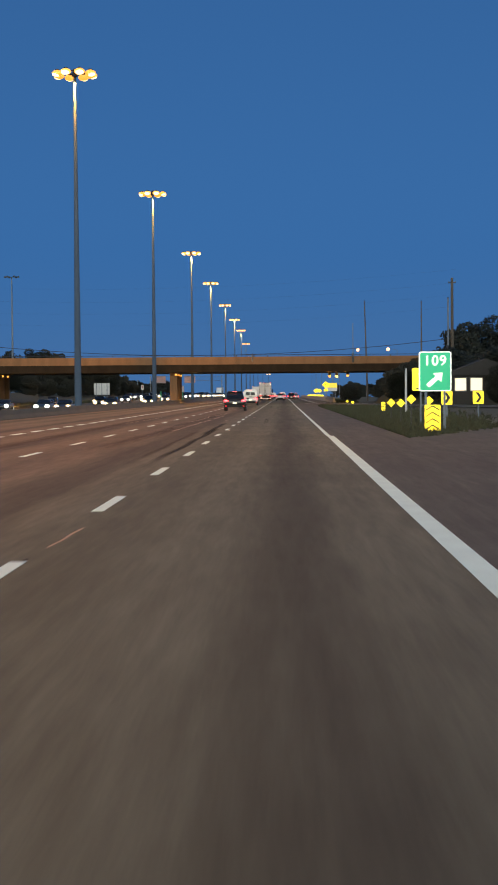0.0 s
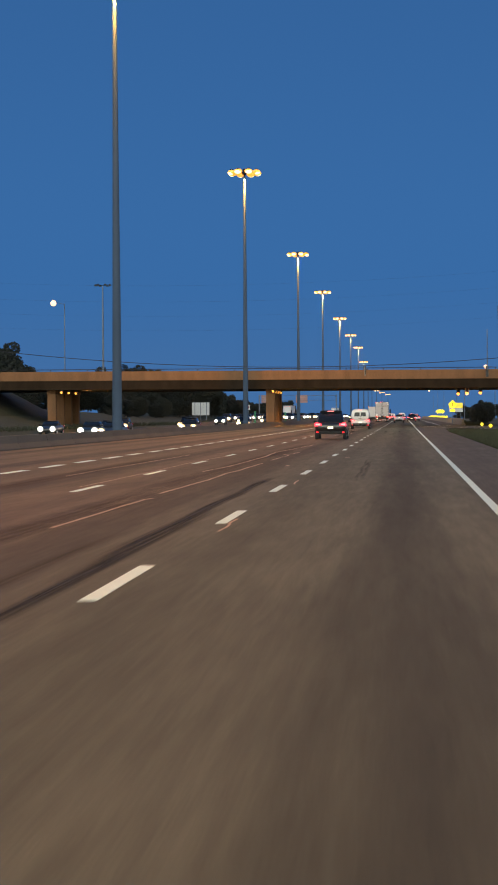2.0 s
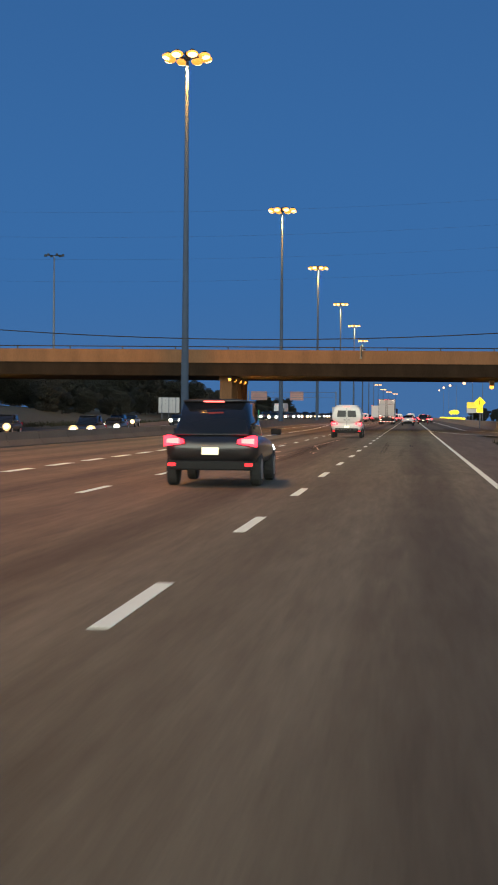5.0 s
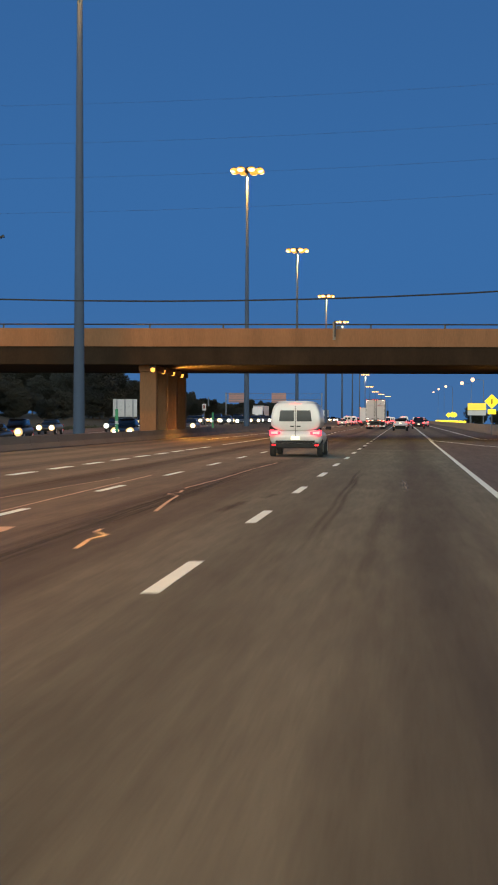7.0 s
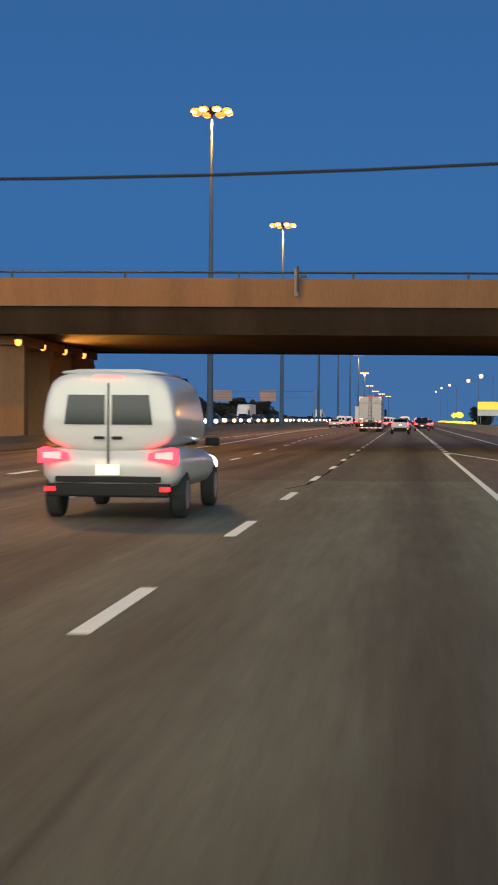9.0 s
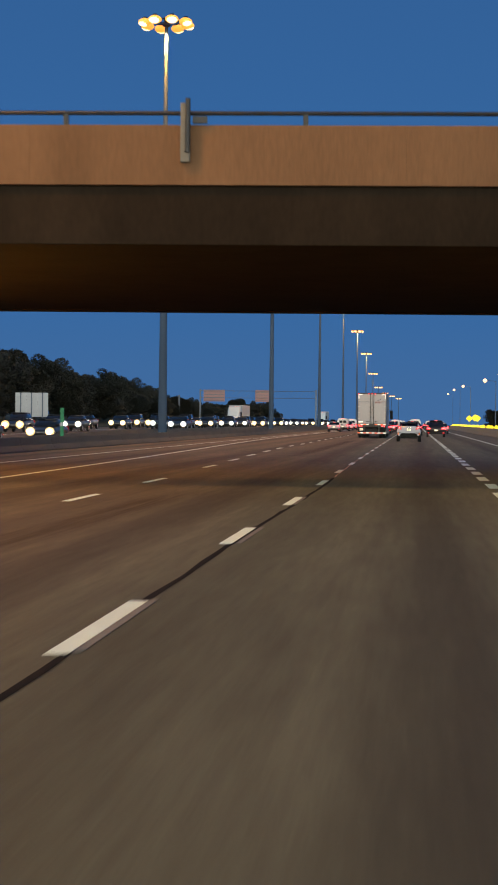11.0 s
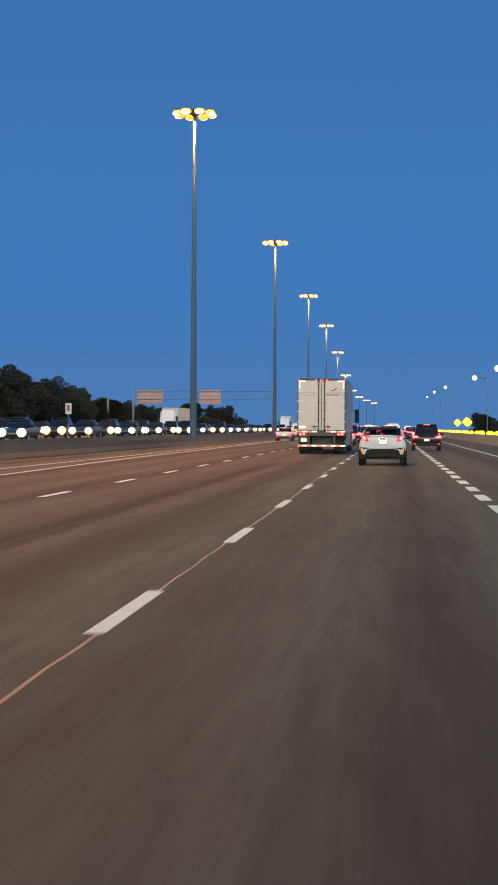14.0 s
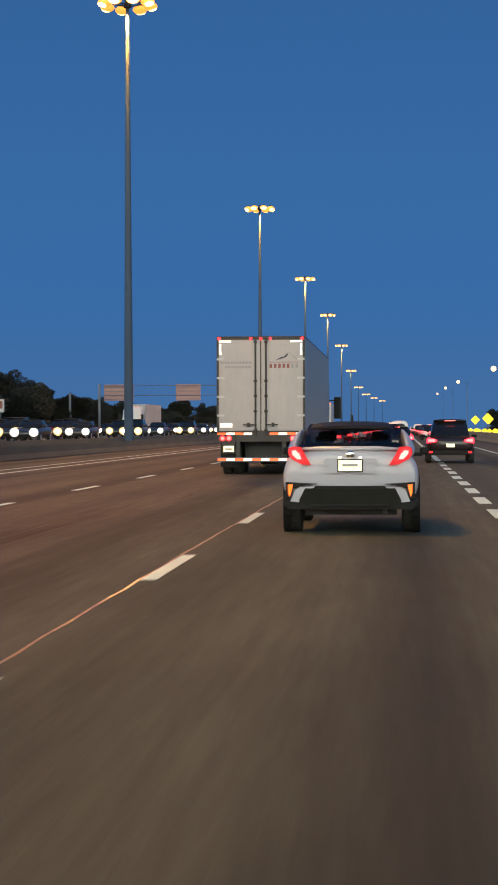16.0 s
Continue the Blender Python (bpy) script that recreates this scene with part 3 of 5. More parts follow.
stain(-2.46, -2.45, -92, -66, 0.30, M["rubber_heavy"], 0.0034)
stain(-2.80, -2.88, -116, -82, 0.30, M["oil_stain"])
stain(-4.60, -4.00, -110, -72, 1.1, M["oil_stain"])
for x0, x1, y0, y1 in ((-4.3, -4.1, -86, -20), (-4.3, -4.0, 14, 62), (-4.6, -4.2, 80, 112), (-4.6, -4.5, 136, 214), (-7.4, -7.6, -120, -40), (-7.5, -7.4, 20, 100)):
    stain(x0, x1, y0, y1, 1.1, M["oil_stain"])
stain(-3.95, -3.75, 0, 46, 0.8, M["oil_stain"], 0.0034)
stain(-2.6, -2.5, 27, 31, 0.3, M["oil_stain"], 0.0034)
stain(-0.23, -0.17, 13, 32, 0.24, M["rubber_faint"])
M["pale_scuff"] = soft_stain("pale scuff", (0.25, 0.25, 0.20), 0.6)
stain(0.20, 0.14, 34.0, 41.5, 0.18, M["pale_scuff"], 0.0034)
stain(-2.3, -2.2, 31.5, 33.5, 0.22, M["oil_stain"], 0.0034)
repairs = thing("road_patch", "small pale repair patches on asphalt", "road patch", kind="structure")
# patches share the sealant's painted sodium orange
for x, y, w, ln in ((-2.72, -58.6, 0.11, 0.6), (-1.35, -49.2, 0.18, 0.4), (-4.9, 22.0, 0.3, 1.6), (-4.15, 12.9, 0.16, 0.7)):
    part("patch", ribbon([(x, y), (x + 0.02, y + ln * 0.5), (x - 0.01, y + ln)], lambda i: w * (0.7, 1.0, 0.8)[i], 0.003), M["tar_sodium"] if x < 0 else M["paint_faint"], repairs)

# ---- median barriers ----
def jersey(name, x, y0, y1, h, label, mat, rise=lambda y: 0.0):
    """A concrete safety-shape barrier in cast lengths, each a part."""
    t = thing(name, label, "barrier", kind="structure")
    shape = [(-0.34, 0), (-0.34, 0.08), (-0.17, 0.3), (-0.1, h), (0.1, h), (0.17, 0.3), (0.34, 0.08), (0.34, 0)]
    y = y0
    cache = {}
    while y < y1:
        ln = 6.0 if y < 330 else 30.0
        if ln not in cache:
            bm = slab(shape, 0.015, ln - 0.015)
            bmesh.ops.recalc_face_normals(bm, faces=bm.faces)
            me = bpy.data.meshes.new("block")
            bm.to_mesh(me)
            bm.free()
            me.materials.append(mat)
            cache[ln] = me
        o = new("block", cache[ln])
        o.location = (x + bend(y), y, profile(y) + rise(y) - 0.02)
        o.rotation_euler[0] = math.atan((profile(y + ln) + rise(y + ln) - profile(y) - rise(y)) / ln)
        o.parent = t
        y += ln
    return t


jersey("barrier_median", -16.2, -160, 1000, 0.62, "grey concrete median barrier stained by traffic", M["barrier"])
jersey("barrier_far", -20.3, -160, 1000, 0.68, "grey concrete barrier along the oncoming lanes", M["barrier"], lambda y: min(opposite(y), 0.05))
jersey("barrier_verge", 8.8, 128, 900, 0.9, "pale concrete barrier beyond the shoulder", M["barrier_pale"])


# ---- high masts ----
def high_mast():
    t = thing("high_mast_light", "tall tapered galvanised high-mast light, sodium lamps lit", "street light", "median high masts")
    part("pole", tube(0, 0, 0, MAST_TOP - 0.4, 0.34, 0.12, 20), M["mast_paint"], t, smooth=True)
    part("base_plate", tube(0, 0, 0, 0.06, 0.55, 0.55, 16), M["dark_steel"], t)
    ring = bmesh.new()
    n = 24
    for i in range(n):
        a, b = math.tau * i / n, math.tau * (i + 1) / n
        rod((1.05 * math.cos(a), 1.05 * math.sin(a), MAST_TOP), (1.05 * math.cos(b), 1.05 * math.sin(b), MAST_TOP), 0.05, 6, ring)
    for i in range(4):
        a = math.tau * i / 4
        rod((0, 0, MAST_TOP - 0.1), (1.05 * math.cos(a), 1.05 * math.sin(a), MAST_TOP), 0.04, 6, ring)
    part("lowering_ring", ring, M["dark_steel"], t)
    part("cap", tube(0, 0, MAST_TOP - 0.35, MAST_TOP + 0.35, 0.28, 0.16, 12), M["dark_steel"], t)
    for i in range(8):
        a = math.tau * (i + 0.5) / 8
        x, y = 1.65 * math.cos(a), 1.65 * math.sin(a)
        lum = part("luminaire", tube(x, y, MAST_TOP - 0.1, MAST_TOP + 0.22, 0.32, 0.16, 10), M["dark_steel"], t)
        # lens and core drawn large, as halo and hot centre
        bm = bmesh.new()
        bmesh.ops.create_uvsphere(bm, u_segments=14, v_segments=8, radius=0.5)
        bmesh.ops.transform(bm, matrix=Matrix.Translation((x, y, MAST_TOP - 0.16)) @ Matrix.Diagonal((1, 1, 0.6, 1)), verts=bm.verts)
        part("lens", bm, M["mast_lens"], lum, "glowing sodium lens widened like a halo", smooth=True)
        bm = bmesh.new()
        bmesh.ops.create_uvsphere(bm, u_segments=14, v_segments=8, radius=0.43)
        bmesh.ops.transform(bm, matrix=Matrix.Translation((x * 1.03, y * 1.07, MAST_TOP - 0.22)) @ Matrix.Diagonal((1, 1, 0.58, 1)), verts=bm.verts)
        part("arc_tube", bm, M["mast_arc"], lum, "pale yellow lamp core", smooth=True)
    return t


mast = high_mast()
mast.matrix_basis = pose(MAST_X, MAST_Y[0], 0)
for k, y in enumerate(MAST_Y[1:]):
    copy_thing(mast, pose(MAST_X + bend(y), y, profile(y)))
for y in MAST_Y[:11]:
    ld = bpy.data.lights.new("sodium_lamp", "SPOT")
    ld.energy, ld.color, ld.spot_size, ld.spot_blend, ld.shadow_soft_size = MAST_POWER, SODIUM, radians(165), 0.35, 0.05
    lo = new("sodium_lamp", ld)
    lo.location = (MAST_X + bend(y) + 0.1, y - 0.75, profile(y) + MAST_TOP - 0.8)

# unlit mast far left and a lit one beside the crossing road
dm = thing("unlit_mast", "tall slender unlit light mast", "street light")
part("pole", tube(0, 0, 0, 32.0, 0.34, 0.13, 14), M["galv"], dm, smooth=True)
for i in range(6):
    a = math.tau * i / 6
    arm = rod((0, 0, 32), (1.7 * math.cos(a), 1.7 * math.sin(a), 32.1), 0.05, 6)
    head = part("luminaire", tube(1.7 * math.cos(a), 1.7 * math.sin(a), 31.85, 32.3, 0.32, 0.2, 8), M["dark_steel"], dm)
    part("arm", arm, M["dark_steel"], head)
dm.matrix_basis = pose(-69.1, 279.6, 0)


def street_lamp(height, arm_len, label, mat):
    t = thing("street_lamp", label, "street light", "roadside street lamps")
    part("pole", tube(0, 0, 0, height, 0.11, 0.06, 10), M["galv"], t, smooth=True)
    part("arm", rod((0, 0, height - 0.1), (-arm_len, 0, height + 0.25), 0.04), M["galv"], t)
    head = part("head", box(-arm_len - 0.7, -arm_len, -0.16, 0.16, height + 0.17, height + 0.36, 0.05), M["dark_steel"], t)
    # lens ball enlarged to take in the lamp's halo
    bm = bmesh.new()
    bmesh.ops.create_uvsphere(bm, u_segments=12, v_segments=8, radius=0.5)
    bmesh.ops.transform(bm, matrix=Matrix.Translation((-arm_len - 0.35, 0, height + 0.1)), verts=bm.verts)
    part("lens", bm, mat, head, "glowing lamp lens enlarged by its halo", smooth=True)
    return t


lamp = street_lamp(11.4, 2.2, "lit cobra-head street lamp on a slim pole", M["street_lens"])
lamp.matrix_basis = pose(18.9, 400, -0.7)
copy_thing(lamp, pose(18.9, 472, 0))
for y, h in ((652, 14.0), (785, 15.4), (940, 16.4)):
    far = street_lamp(h - profile(y), 2.2, "lit street lamp on a tall pole far ahead", M["street_lens"])
    far.matrix_basis = pose(18.9 + bend(y), y, profile(y))
tall = street_lamp(14.6, 2.2, "lit street lamp on a tall slim pole", M["street_lens"])
tall.matrix_basis = pose(32.3, 318, -1.0)
copy_thing(tall, pose(25.4, 352, -0.2))
side = street_lamp(19.3, 1.5, "lit street lamp on a tall pole by the crossing road", M["street_lens"])
side.matrix_basis = pose(-54.5, 164, 0.6)

# ---- overpass ----
BF, BR = 0.0, 21.2     # front and rear faces, from the bridge's own origin
BY, SKEW = 111.3, 3.2
SOFFIT, CURB, RAILTOP = 4.9, 6.1, 7.27
bridge = thing("overpass", "concrete girder overpass with tan parapets lit by sodium light", "bridge", kind="structure")
bridge_at = pose(0, BY, 0, 0, 0, SKEW)
bridge.matrix_basis = bridge_at
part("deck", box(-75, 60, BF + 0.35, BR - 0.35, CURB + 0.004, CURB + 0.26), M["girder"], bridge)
for y0, y1 in ((BF, BF + 0.32), (BR - 0.32, BR)):
    part("parapet_core", box(-75, 60, y0 + 0.04, y1 - 0.04, CURB, RAILTOP - 0.02), M["concrete"], bridge)
    for i in range(18):
        x0 = -75 + i * 7.5
        part("parapet_panel", box(x0 + 0.001, x0 + 7.499, y0, y1, CURB - 0.02, RAILTOP, 0.004), M["concrete"], bridge)
part("fascia", box(-75, 60, BF + 0.10, BF + 0.6, SOFFIT, CURB - 0.004, 0.02), M["girder"], bridge, "stained fascia beam, darkened for shade")
part("fascia", box(-75, 60, BR - 0.6, BR - 0.10, SOFFIT, CURB - 0.004, 0.02), M["girder"], bridge, "stained fascia beam, darkened for shade")
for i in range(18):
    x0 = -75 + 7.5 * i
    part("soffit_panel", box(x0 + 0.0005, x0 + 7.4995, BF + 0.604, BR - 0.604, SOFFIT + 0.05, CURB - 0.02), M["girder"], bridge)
for y in (BF + 0.16, BR - 0.16):
    part("hand_rail", rod((-75, y, RAILTOP + 0.26), (60, y, RAILTOP + 0.26), 0.045, 8), M["dark_steel"], bridge, "dark steel pipe rail")
    for i in range(28):
        x = -74 + i * 4.8
        part("rail_post", box(x - 0.05, x + 0.05, y - 0.05, y + 0.05, RAILTOP, RAILTOP + 0.24), M["dark_steel"], bridge)
cond = part("conduit_post", box(-4.48, -4.29, BF - 0.12, BF - 0.003, CURB + 0.42, RAILTOP + 0.42, 0.015), M["barrier_pale"], bridge, "pale conduit box on the parapet")
part("conduit_pipe", rod((-4.33, BF - 0.17, CURB + 0.6), (-4.33, BF - 0.17, RAILTOP + 0.5), 0.05), M["dark_steel"], cond)
part("conduit_bracket", box(-4.24, -3.95, BF - 0.1, BF - 0.02, RAILTOP + 0.02, RAILTOP + 0.16), M["dark_steel"], cond)
for px in (-16.75, -45.4):
    cap = slab([(-0.56, SOFFIT - 0.4), (0.56, SOFFIT - 0.4), (0.56, SOFFIT - 0.004), (-0.56, SOFFIT - 0.004)], BF + 1.4, BR - 0.8)
    for v_ in cap.verts:
        v_.co.x += px + 0.04 * v_.co.y
    part("pier_cap", cap, M["concrete"], bridge)
    for i in range(4):
        y = BF + 2.2 + i * (BR - BF - 4.4) / 3
        cx = px + 0.04 * y
        part("pier_column", box(cx - 0.55, cx + 0.55, y - 0.55, y + 0.55, -0.1, SOFFIT - 0.402, 0.06), M["concrete"], bridge)
for px, n in ((-16.35, 4), (-44.0, 3)):
    for i in range(n):
        y = BF + 1.1 + i * 5.0
        lx = px + 0.05 * y
        fix = part("underdeck_lamp", box(lx - 0.2, lx + 0.2, y - 0.14, y + 0.14, SOFFIT - 0.2, SOFFIT - 0.003, 0.03), M["dark_steel"], bridge)
        bm = bmesh.new()
        bmesh.ops.create_uvsphere(bm, u_segments=10, v_segments=6, radius=0.2)
        bmesh.ops.transform(bm, matrix=Matrix.Translation((lx, y, SOFFIT - 0.26)) @ Matrix.Diagonal((0.8, 0.8, 1.1, 1)), verts=bm.verts)
        part("lens", bm, M["deck_lens"], fix, "glowing amber lens", smooth=True)
    ld = bpy.data.lights.new("underdeck_light", "SPOT")
    ld.energy, ld.color, ld.shadow_soft_size = 4300.0 if n == 4 else 3000.0, (1.0, 0.40, 0.06), 0.25
    ld.spot_size, ld.spot_blend = radians(172), 0.3
    lo = new("underdeck_light", ld)
    lo.matrix_basis = bridge_at @ pose(px + 0.6, 8.5, SOFFIT - 0.95, 0, -72, 0)

for k, (lx, ly) in enumerate(((8.7, 12.5), (9.5, 8.5), (10.9, 4.5))):
    fix = part("underdeck_lamp", box(lx - 0.2, lx + 0.25, ly - 0.2, ly + 0.2, SOFFIT - 0.5, SOFFIT - 0.004, 0.03), M["dark_steel"], bridge)
    bm = bmesh.new()
    bmesh.ops.create_uvsphere(bm, u_segments=10, v_segments=6, radius=0.22)
    bmesh.ops.transform(bm, matrix=Matrix.Translation((lx, ly, SOFFIT - 0.62)), verts=bm.verts)
    part("lens", bm, M["deck_lens"], fix, "glowing amber lens", smooth=True)
ld = bpy.data.lights.new("underdeck_light", "POINT")
ld.energy, ld.color, ld.shadow_soft_size = 1000.0, (1.0, 0.40, 0.06), 0.25
lo = new("underdeck_light", ld)
lo.matrix_basis = bridge_at @ pose(9.6, 8.2, SOFFIT - 0.95)
slim = thing("parapet_pole", "slim grey pole fixed to the overpass parapet", "pole")
part("post", tube(0, 0, 0.4, 5.6, 0.07, 0.045, 8), M["galv"], slim, smooth=True)
part("bracket", box(-0.16, 0.16, 0.0, 0.3, -0.5, 0.9, 0.02), M["dark_steel"], slim)
slim.matrix_basis = bridge_at @ pose(11.3, -0.302, RAILTOP - 0.5)

# approach banks of the overpass
def face_up(bm):
    bm.normal_update()
    bmesh.ops.reverse_faces(bm, faces=[f for f in bm.faces if f.normal.z < 0])


def bank(name, x_toe, x_top, x_far, label):
    bm = bmesh.new()
    prof = [(80, 0.0), (94, 0.45), (107, 1.0), (137, 1.0), (150, 0.45), (164, 0.0)]
    rows = []
    for y, k in prof:
        rows.append([bm.verts.new((x_toe + (x_top - x_toe) * 0, y, -0.3)), bm.verts.new((x_toe + (x_top - x_toe) * 0.5, y, -0.1 + 2.9 * k)),
                     bm.verts.new((x_top, y, -0.1 + 5.7 * k)), bm.verts.new((x_far, y, -0.1 + 5.7 * k))])
    for a, b in zip(rows, rows[1:]):
        for i in range(3):
            bm.faces.new((a[i], a[i + 1], b[i + 1], b[i]))
    face_up(bm)
    return tagged(part(name, bm, M["grass"], sheet=True), label, "embankment", kind="structure")


bank("bank_left", -47.5, -58, -260, "grassy embankment carrying the crossing road")
bank("bank_right", 15.5, 24, 200, "grassy embankment beside the entry ramp")
hb = bmesh.new()
rows = []
for y in (-120, -40, 40, 150, 250, 360, 480, 620, 800):
    rows.append([hb.verts.new((x, y, profile(y) + z * (0.75 + 0.35 * math.sin(y * 0.013)))) for x, z in ((-40.3, min(opposite(y), 0.0) - 0.3), (-46, 0.5), (-54, 2.2), (-70, 3.6), (-140, 3.2))])
for a, b in zip(rows, rows[1:]):
    for i in range(4):
        hb.faces.new((a[i], a[i + 1], b[i + 1], b[i]))
face_up(hb)
tagged(part("bank_verge", hb, M["grass"], smooth=True, sheet=True), "low grassy slope beyond the oncoming lanes", "embankment", kind="structure")

# ---- cables over the road ----
def swept(pts, r, n=6):
    """One unbroken tube along points."""
    bm = bmesh.new()
    rows_ = []
    for k, p in enumerate(pts):
        d = (Vector(pts[min(k + 1, len(pts) - 1)]) - Vector(pts[max(k - 1, 0)])).to_track_quat("Z", "Y").to_matrix()
        rows_.append([bm.verts.new(Vector(p) + d @ Vector((r * math.cos(math.tau * q / n), r * math.sin(math.tau * q / n), 0))) for q in range(n)])
    for a, b in zip(rows_, rows_[1:]):
        for q in range(n):
            bm.faces.new((a[q], a[(q + 1) % n], b[(q + 1) % n], b[q]))
    return bm


def cable(z0, z1, sag, r, y):
    n = 28
    pts = [(-75 + 99 * i / n, y + 1.5 * (i / n - 0.5), z0 + (z1 - z0) * i / n - sag * 4 * (i / n) * (1 - i / n)) for i in range(n + 1)]
    return tagged(part("cable", swept(pts, r), M["cable"]), "dark overhead cable strung across the highway", "cable", "cables over the highway")


cable(14.1, 8.9, 4.37, 0.04, 78.0)
for z in (12.2, 13.8, 15.4, 17.2):
    cable(z + 1.6, z + 1.0, 2.6, 0.004, 79.0)


def utility_pole(h):
    t = thing("utility_pole", "dark weathered wooden utility pole", "utility pole", "utility poles")
    part("post", tube(0, 0, 0, h, 0.24, 0.17, 10), M["wood"], t, smooth=True)
    part("crossarm", box(-0.5, 0.5, -0.06, 0.06, h - 0.72, h - 0.6, 0.01), M["wood"], t)
    for x in (-0.45, 0.45):
        part("insulator", tube(x, 0, h - 0.6, h - 0.4, 0.05, 0.035, 8), M["galv"], t)
    return t


up = utility_pole(17.0)
up.matrix_basis = pose(23.4, 79, 0)
copy_thing(up, pose(-75.3, 78, 0))
bare = thing("utility_pole", "thin bare dark pole leaning slightly", "utility pole", "utility poles")
part("post", tube(0, 0, 0, 18.8, 0.2, 0.09, 10), M["wood"], bare, smooth=True)
part("cap", tube(0, 0, 18.8, 18.9, 0.1, 0.06, 10), M["dark_steel"], bare)
bare.matrix_basis = pose(16.3, 166, 0, 0, -1.6, 0)
copy_thing(bare, pose(26.6, 168, 0))
twin = thing("utility_pole", "pale steel pole standing beside a wooden utility pole", "utility pole", "utility poles")
part("post", tube(0, 0, 0, 14.2, 0.16, 0.11, 10), M["galv"], twin, smooth=True)
part("cap", tube(0, 0, 14.2, 14.3, 0.12, 0.08, 10), M["dark_steel"], twin)
twin.matrix_basis = pose(22.75, 78, 0)

# ---- signs on the verge; faces glow for thrown-back headlamp light ----
def board(w, h, z0, corner, y0, y1):
    """A rounded sign plate standing across the road."""
    pts = []
    for cx, cz, a0 in ((w / 2 - corner, z0 + h - corner, 0), (-w / 2 + corner, z0 + h - corner, 90), (-w / 2 + corner, z0 + corner, 180), (w / 2 - corner, z0 + corner, 270)):
        for k in range(4):
            a = radians(a0 + 30 * k)
            pts.append((cx + corner * math.cos(a), cz + corner * math.sin(a)))
    return slab(pts, y0, y1)


def lettering(name, text, size, x, y, z, mat, parent, spread=1.0):
    cu = bpy.data.curves.new(name, "FONT")
    cu.body, cu.size, cu.align_x, cu.align_y, cu.extrude, cu.offset = text, size, "CENTER", "CENTER", 0.004, 0.006
    cu.space_character = spread
    tmp = new(name, cu)
    me = bpy.data.meshes.new_from_object(tmp.evaluated_get(bpy.context.evaluated_depsgraph_get()))
    bpy.data.objects.remove(tmp)
    me.materials.clear()
    me.materials.append(mat)
    ob = new(name, me)
    ob.matrix_basis = pose(x, y, z, 90, 0, 0)
    ob.parent = parent
    return ob


ex = thing("exit_sign", "green reflective exit sign reading 109 with white arrow", "road sign")
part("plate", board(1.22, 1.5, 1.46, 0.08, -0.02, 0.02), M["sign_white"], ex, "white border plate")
part("face", board(1.14, 1.42, 1.5, 0.06, -0.027, -0.021), M["sign_green"], ex, "green reflective face with added glow")
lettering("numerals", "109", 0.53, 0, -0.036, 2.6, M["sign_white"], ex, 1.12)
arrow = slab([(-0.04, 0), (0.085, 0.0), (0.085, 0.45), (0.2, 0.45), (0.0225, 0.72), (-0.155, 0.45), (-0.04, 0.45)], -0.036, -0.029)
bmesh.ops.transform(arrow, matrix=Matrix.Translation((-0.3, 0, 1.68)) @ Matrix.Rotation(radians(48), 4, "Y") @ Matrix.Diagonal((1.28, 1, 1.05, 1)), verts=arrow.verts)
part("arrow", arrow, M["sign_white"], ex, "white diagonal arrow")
for x in (-0.35, 0.35):
    part("post", box(x - 0.045, x + 0.045, 0.022, 0.11, -0.15, 2.8), M["galv"], ex)
ys_ = thing("advisory_sign", "yellow advisory plate on a steel post", "road sign")
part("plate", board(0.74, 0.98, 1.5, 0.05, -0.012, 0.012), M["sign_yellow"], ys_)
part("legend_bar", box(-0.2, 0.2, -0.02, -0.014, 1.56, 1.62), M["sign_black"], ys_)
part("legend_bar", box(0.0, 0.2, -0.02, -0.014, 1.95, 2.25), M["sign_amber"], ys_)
part("post", box(-0.035, 0.035, 0.014, 0.07, -0.1, 2.2), M["galv"], ys_)
ys_.matrix_basis = pose(6.36, -75.5, 0)
mp_ = thing("marker_post", "plain pale marker post in the grass", "post")
part("post", tube(0, 0, -0.1, 3.2, 0.075, 0.07, 10), M["panel_white"], mp_)
mp_.matrix_basis = pose(9.36, -26, 0)
ex.matrix_basis = pose(6.12, -85, 0, 0, 0, -3)

om = thing("object_marker", "yellow marker board with black upward chevrons", "road sign")
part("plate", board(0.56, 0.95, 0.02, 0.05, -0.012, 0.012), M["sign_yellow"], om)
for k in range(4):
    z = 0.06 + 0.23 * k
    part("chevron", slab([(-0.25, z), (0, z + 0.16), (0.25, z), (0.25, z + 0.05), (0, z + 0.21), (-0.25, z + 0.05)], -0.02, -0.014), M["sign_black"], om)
part("post", box(-0.04, 0.04, 0.014, 0.08, -0.1, 0.95), M["galv"], om)
om.matrix_basis = pose(5.72, -88.3, 0, 0, 0, -2)

hm = thing("hazard_marker", "narrow yellow hazard marker with black bars at a wall's end", "road sign")
part("plate", board(0.30, 0.66, 0.15, 0.03, -0.012, 0.012), M["sign_yellow"], hm)
for k in range(3):
    z = 0.2 + 0.19 * k
    part("bar", slab([(-0.14, z + 0.08), (0.14, z), (0.14, z + 0.06), (-0.14, z + 0.14)], -0.02, -0.014), M["sign_black"], hm)
part("post", box(-0.03, 0.03, 0.014, 0.07, -0.2, 0.78), M["dark_steel"], hm)
hm.matrix_basis = pose(8.05, -20.2, -0.08)

cv = thing("chevron_sign", "yellow curve sign with one black chevron", "road sign", "chevrons on the ramp")
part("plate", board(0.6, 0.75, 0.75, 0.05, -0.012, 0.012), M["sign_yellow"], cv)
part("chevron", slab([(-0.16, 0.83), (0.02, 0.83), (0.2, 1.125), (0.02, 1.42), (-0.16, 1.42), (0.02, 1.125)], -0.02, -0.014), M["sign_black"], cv)
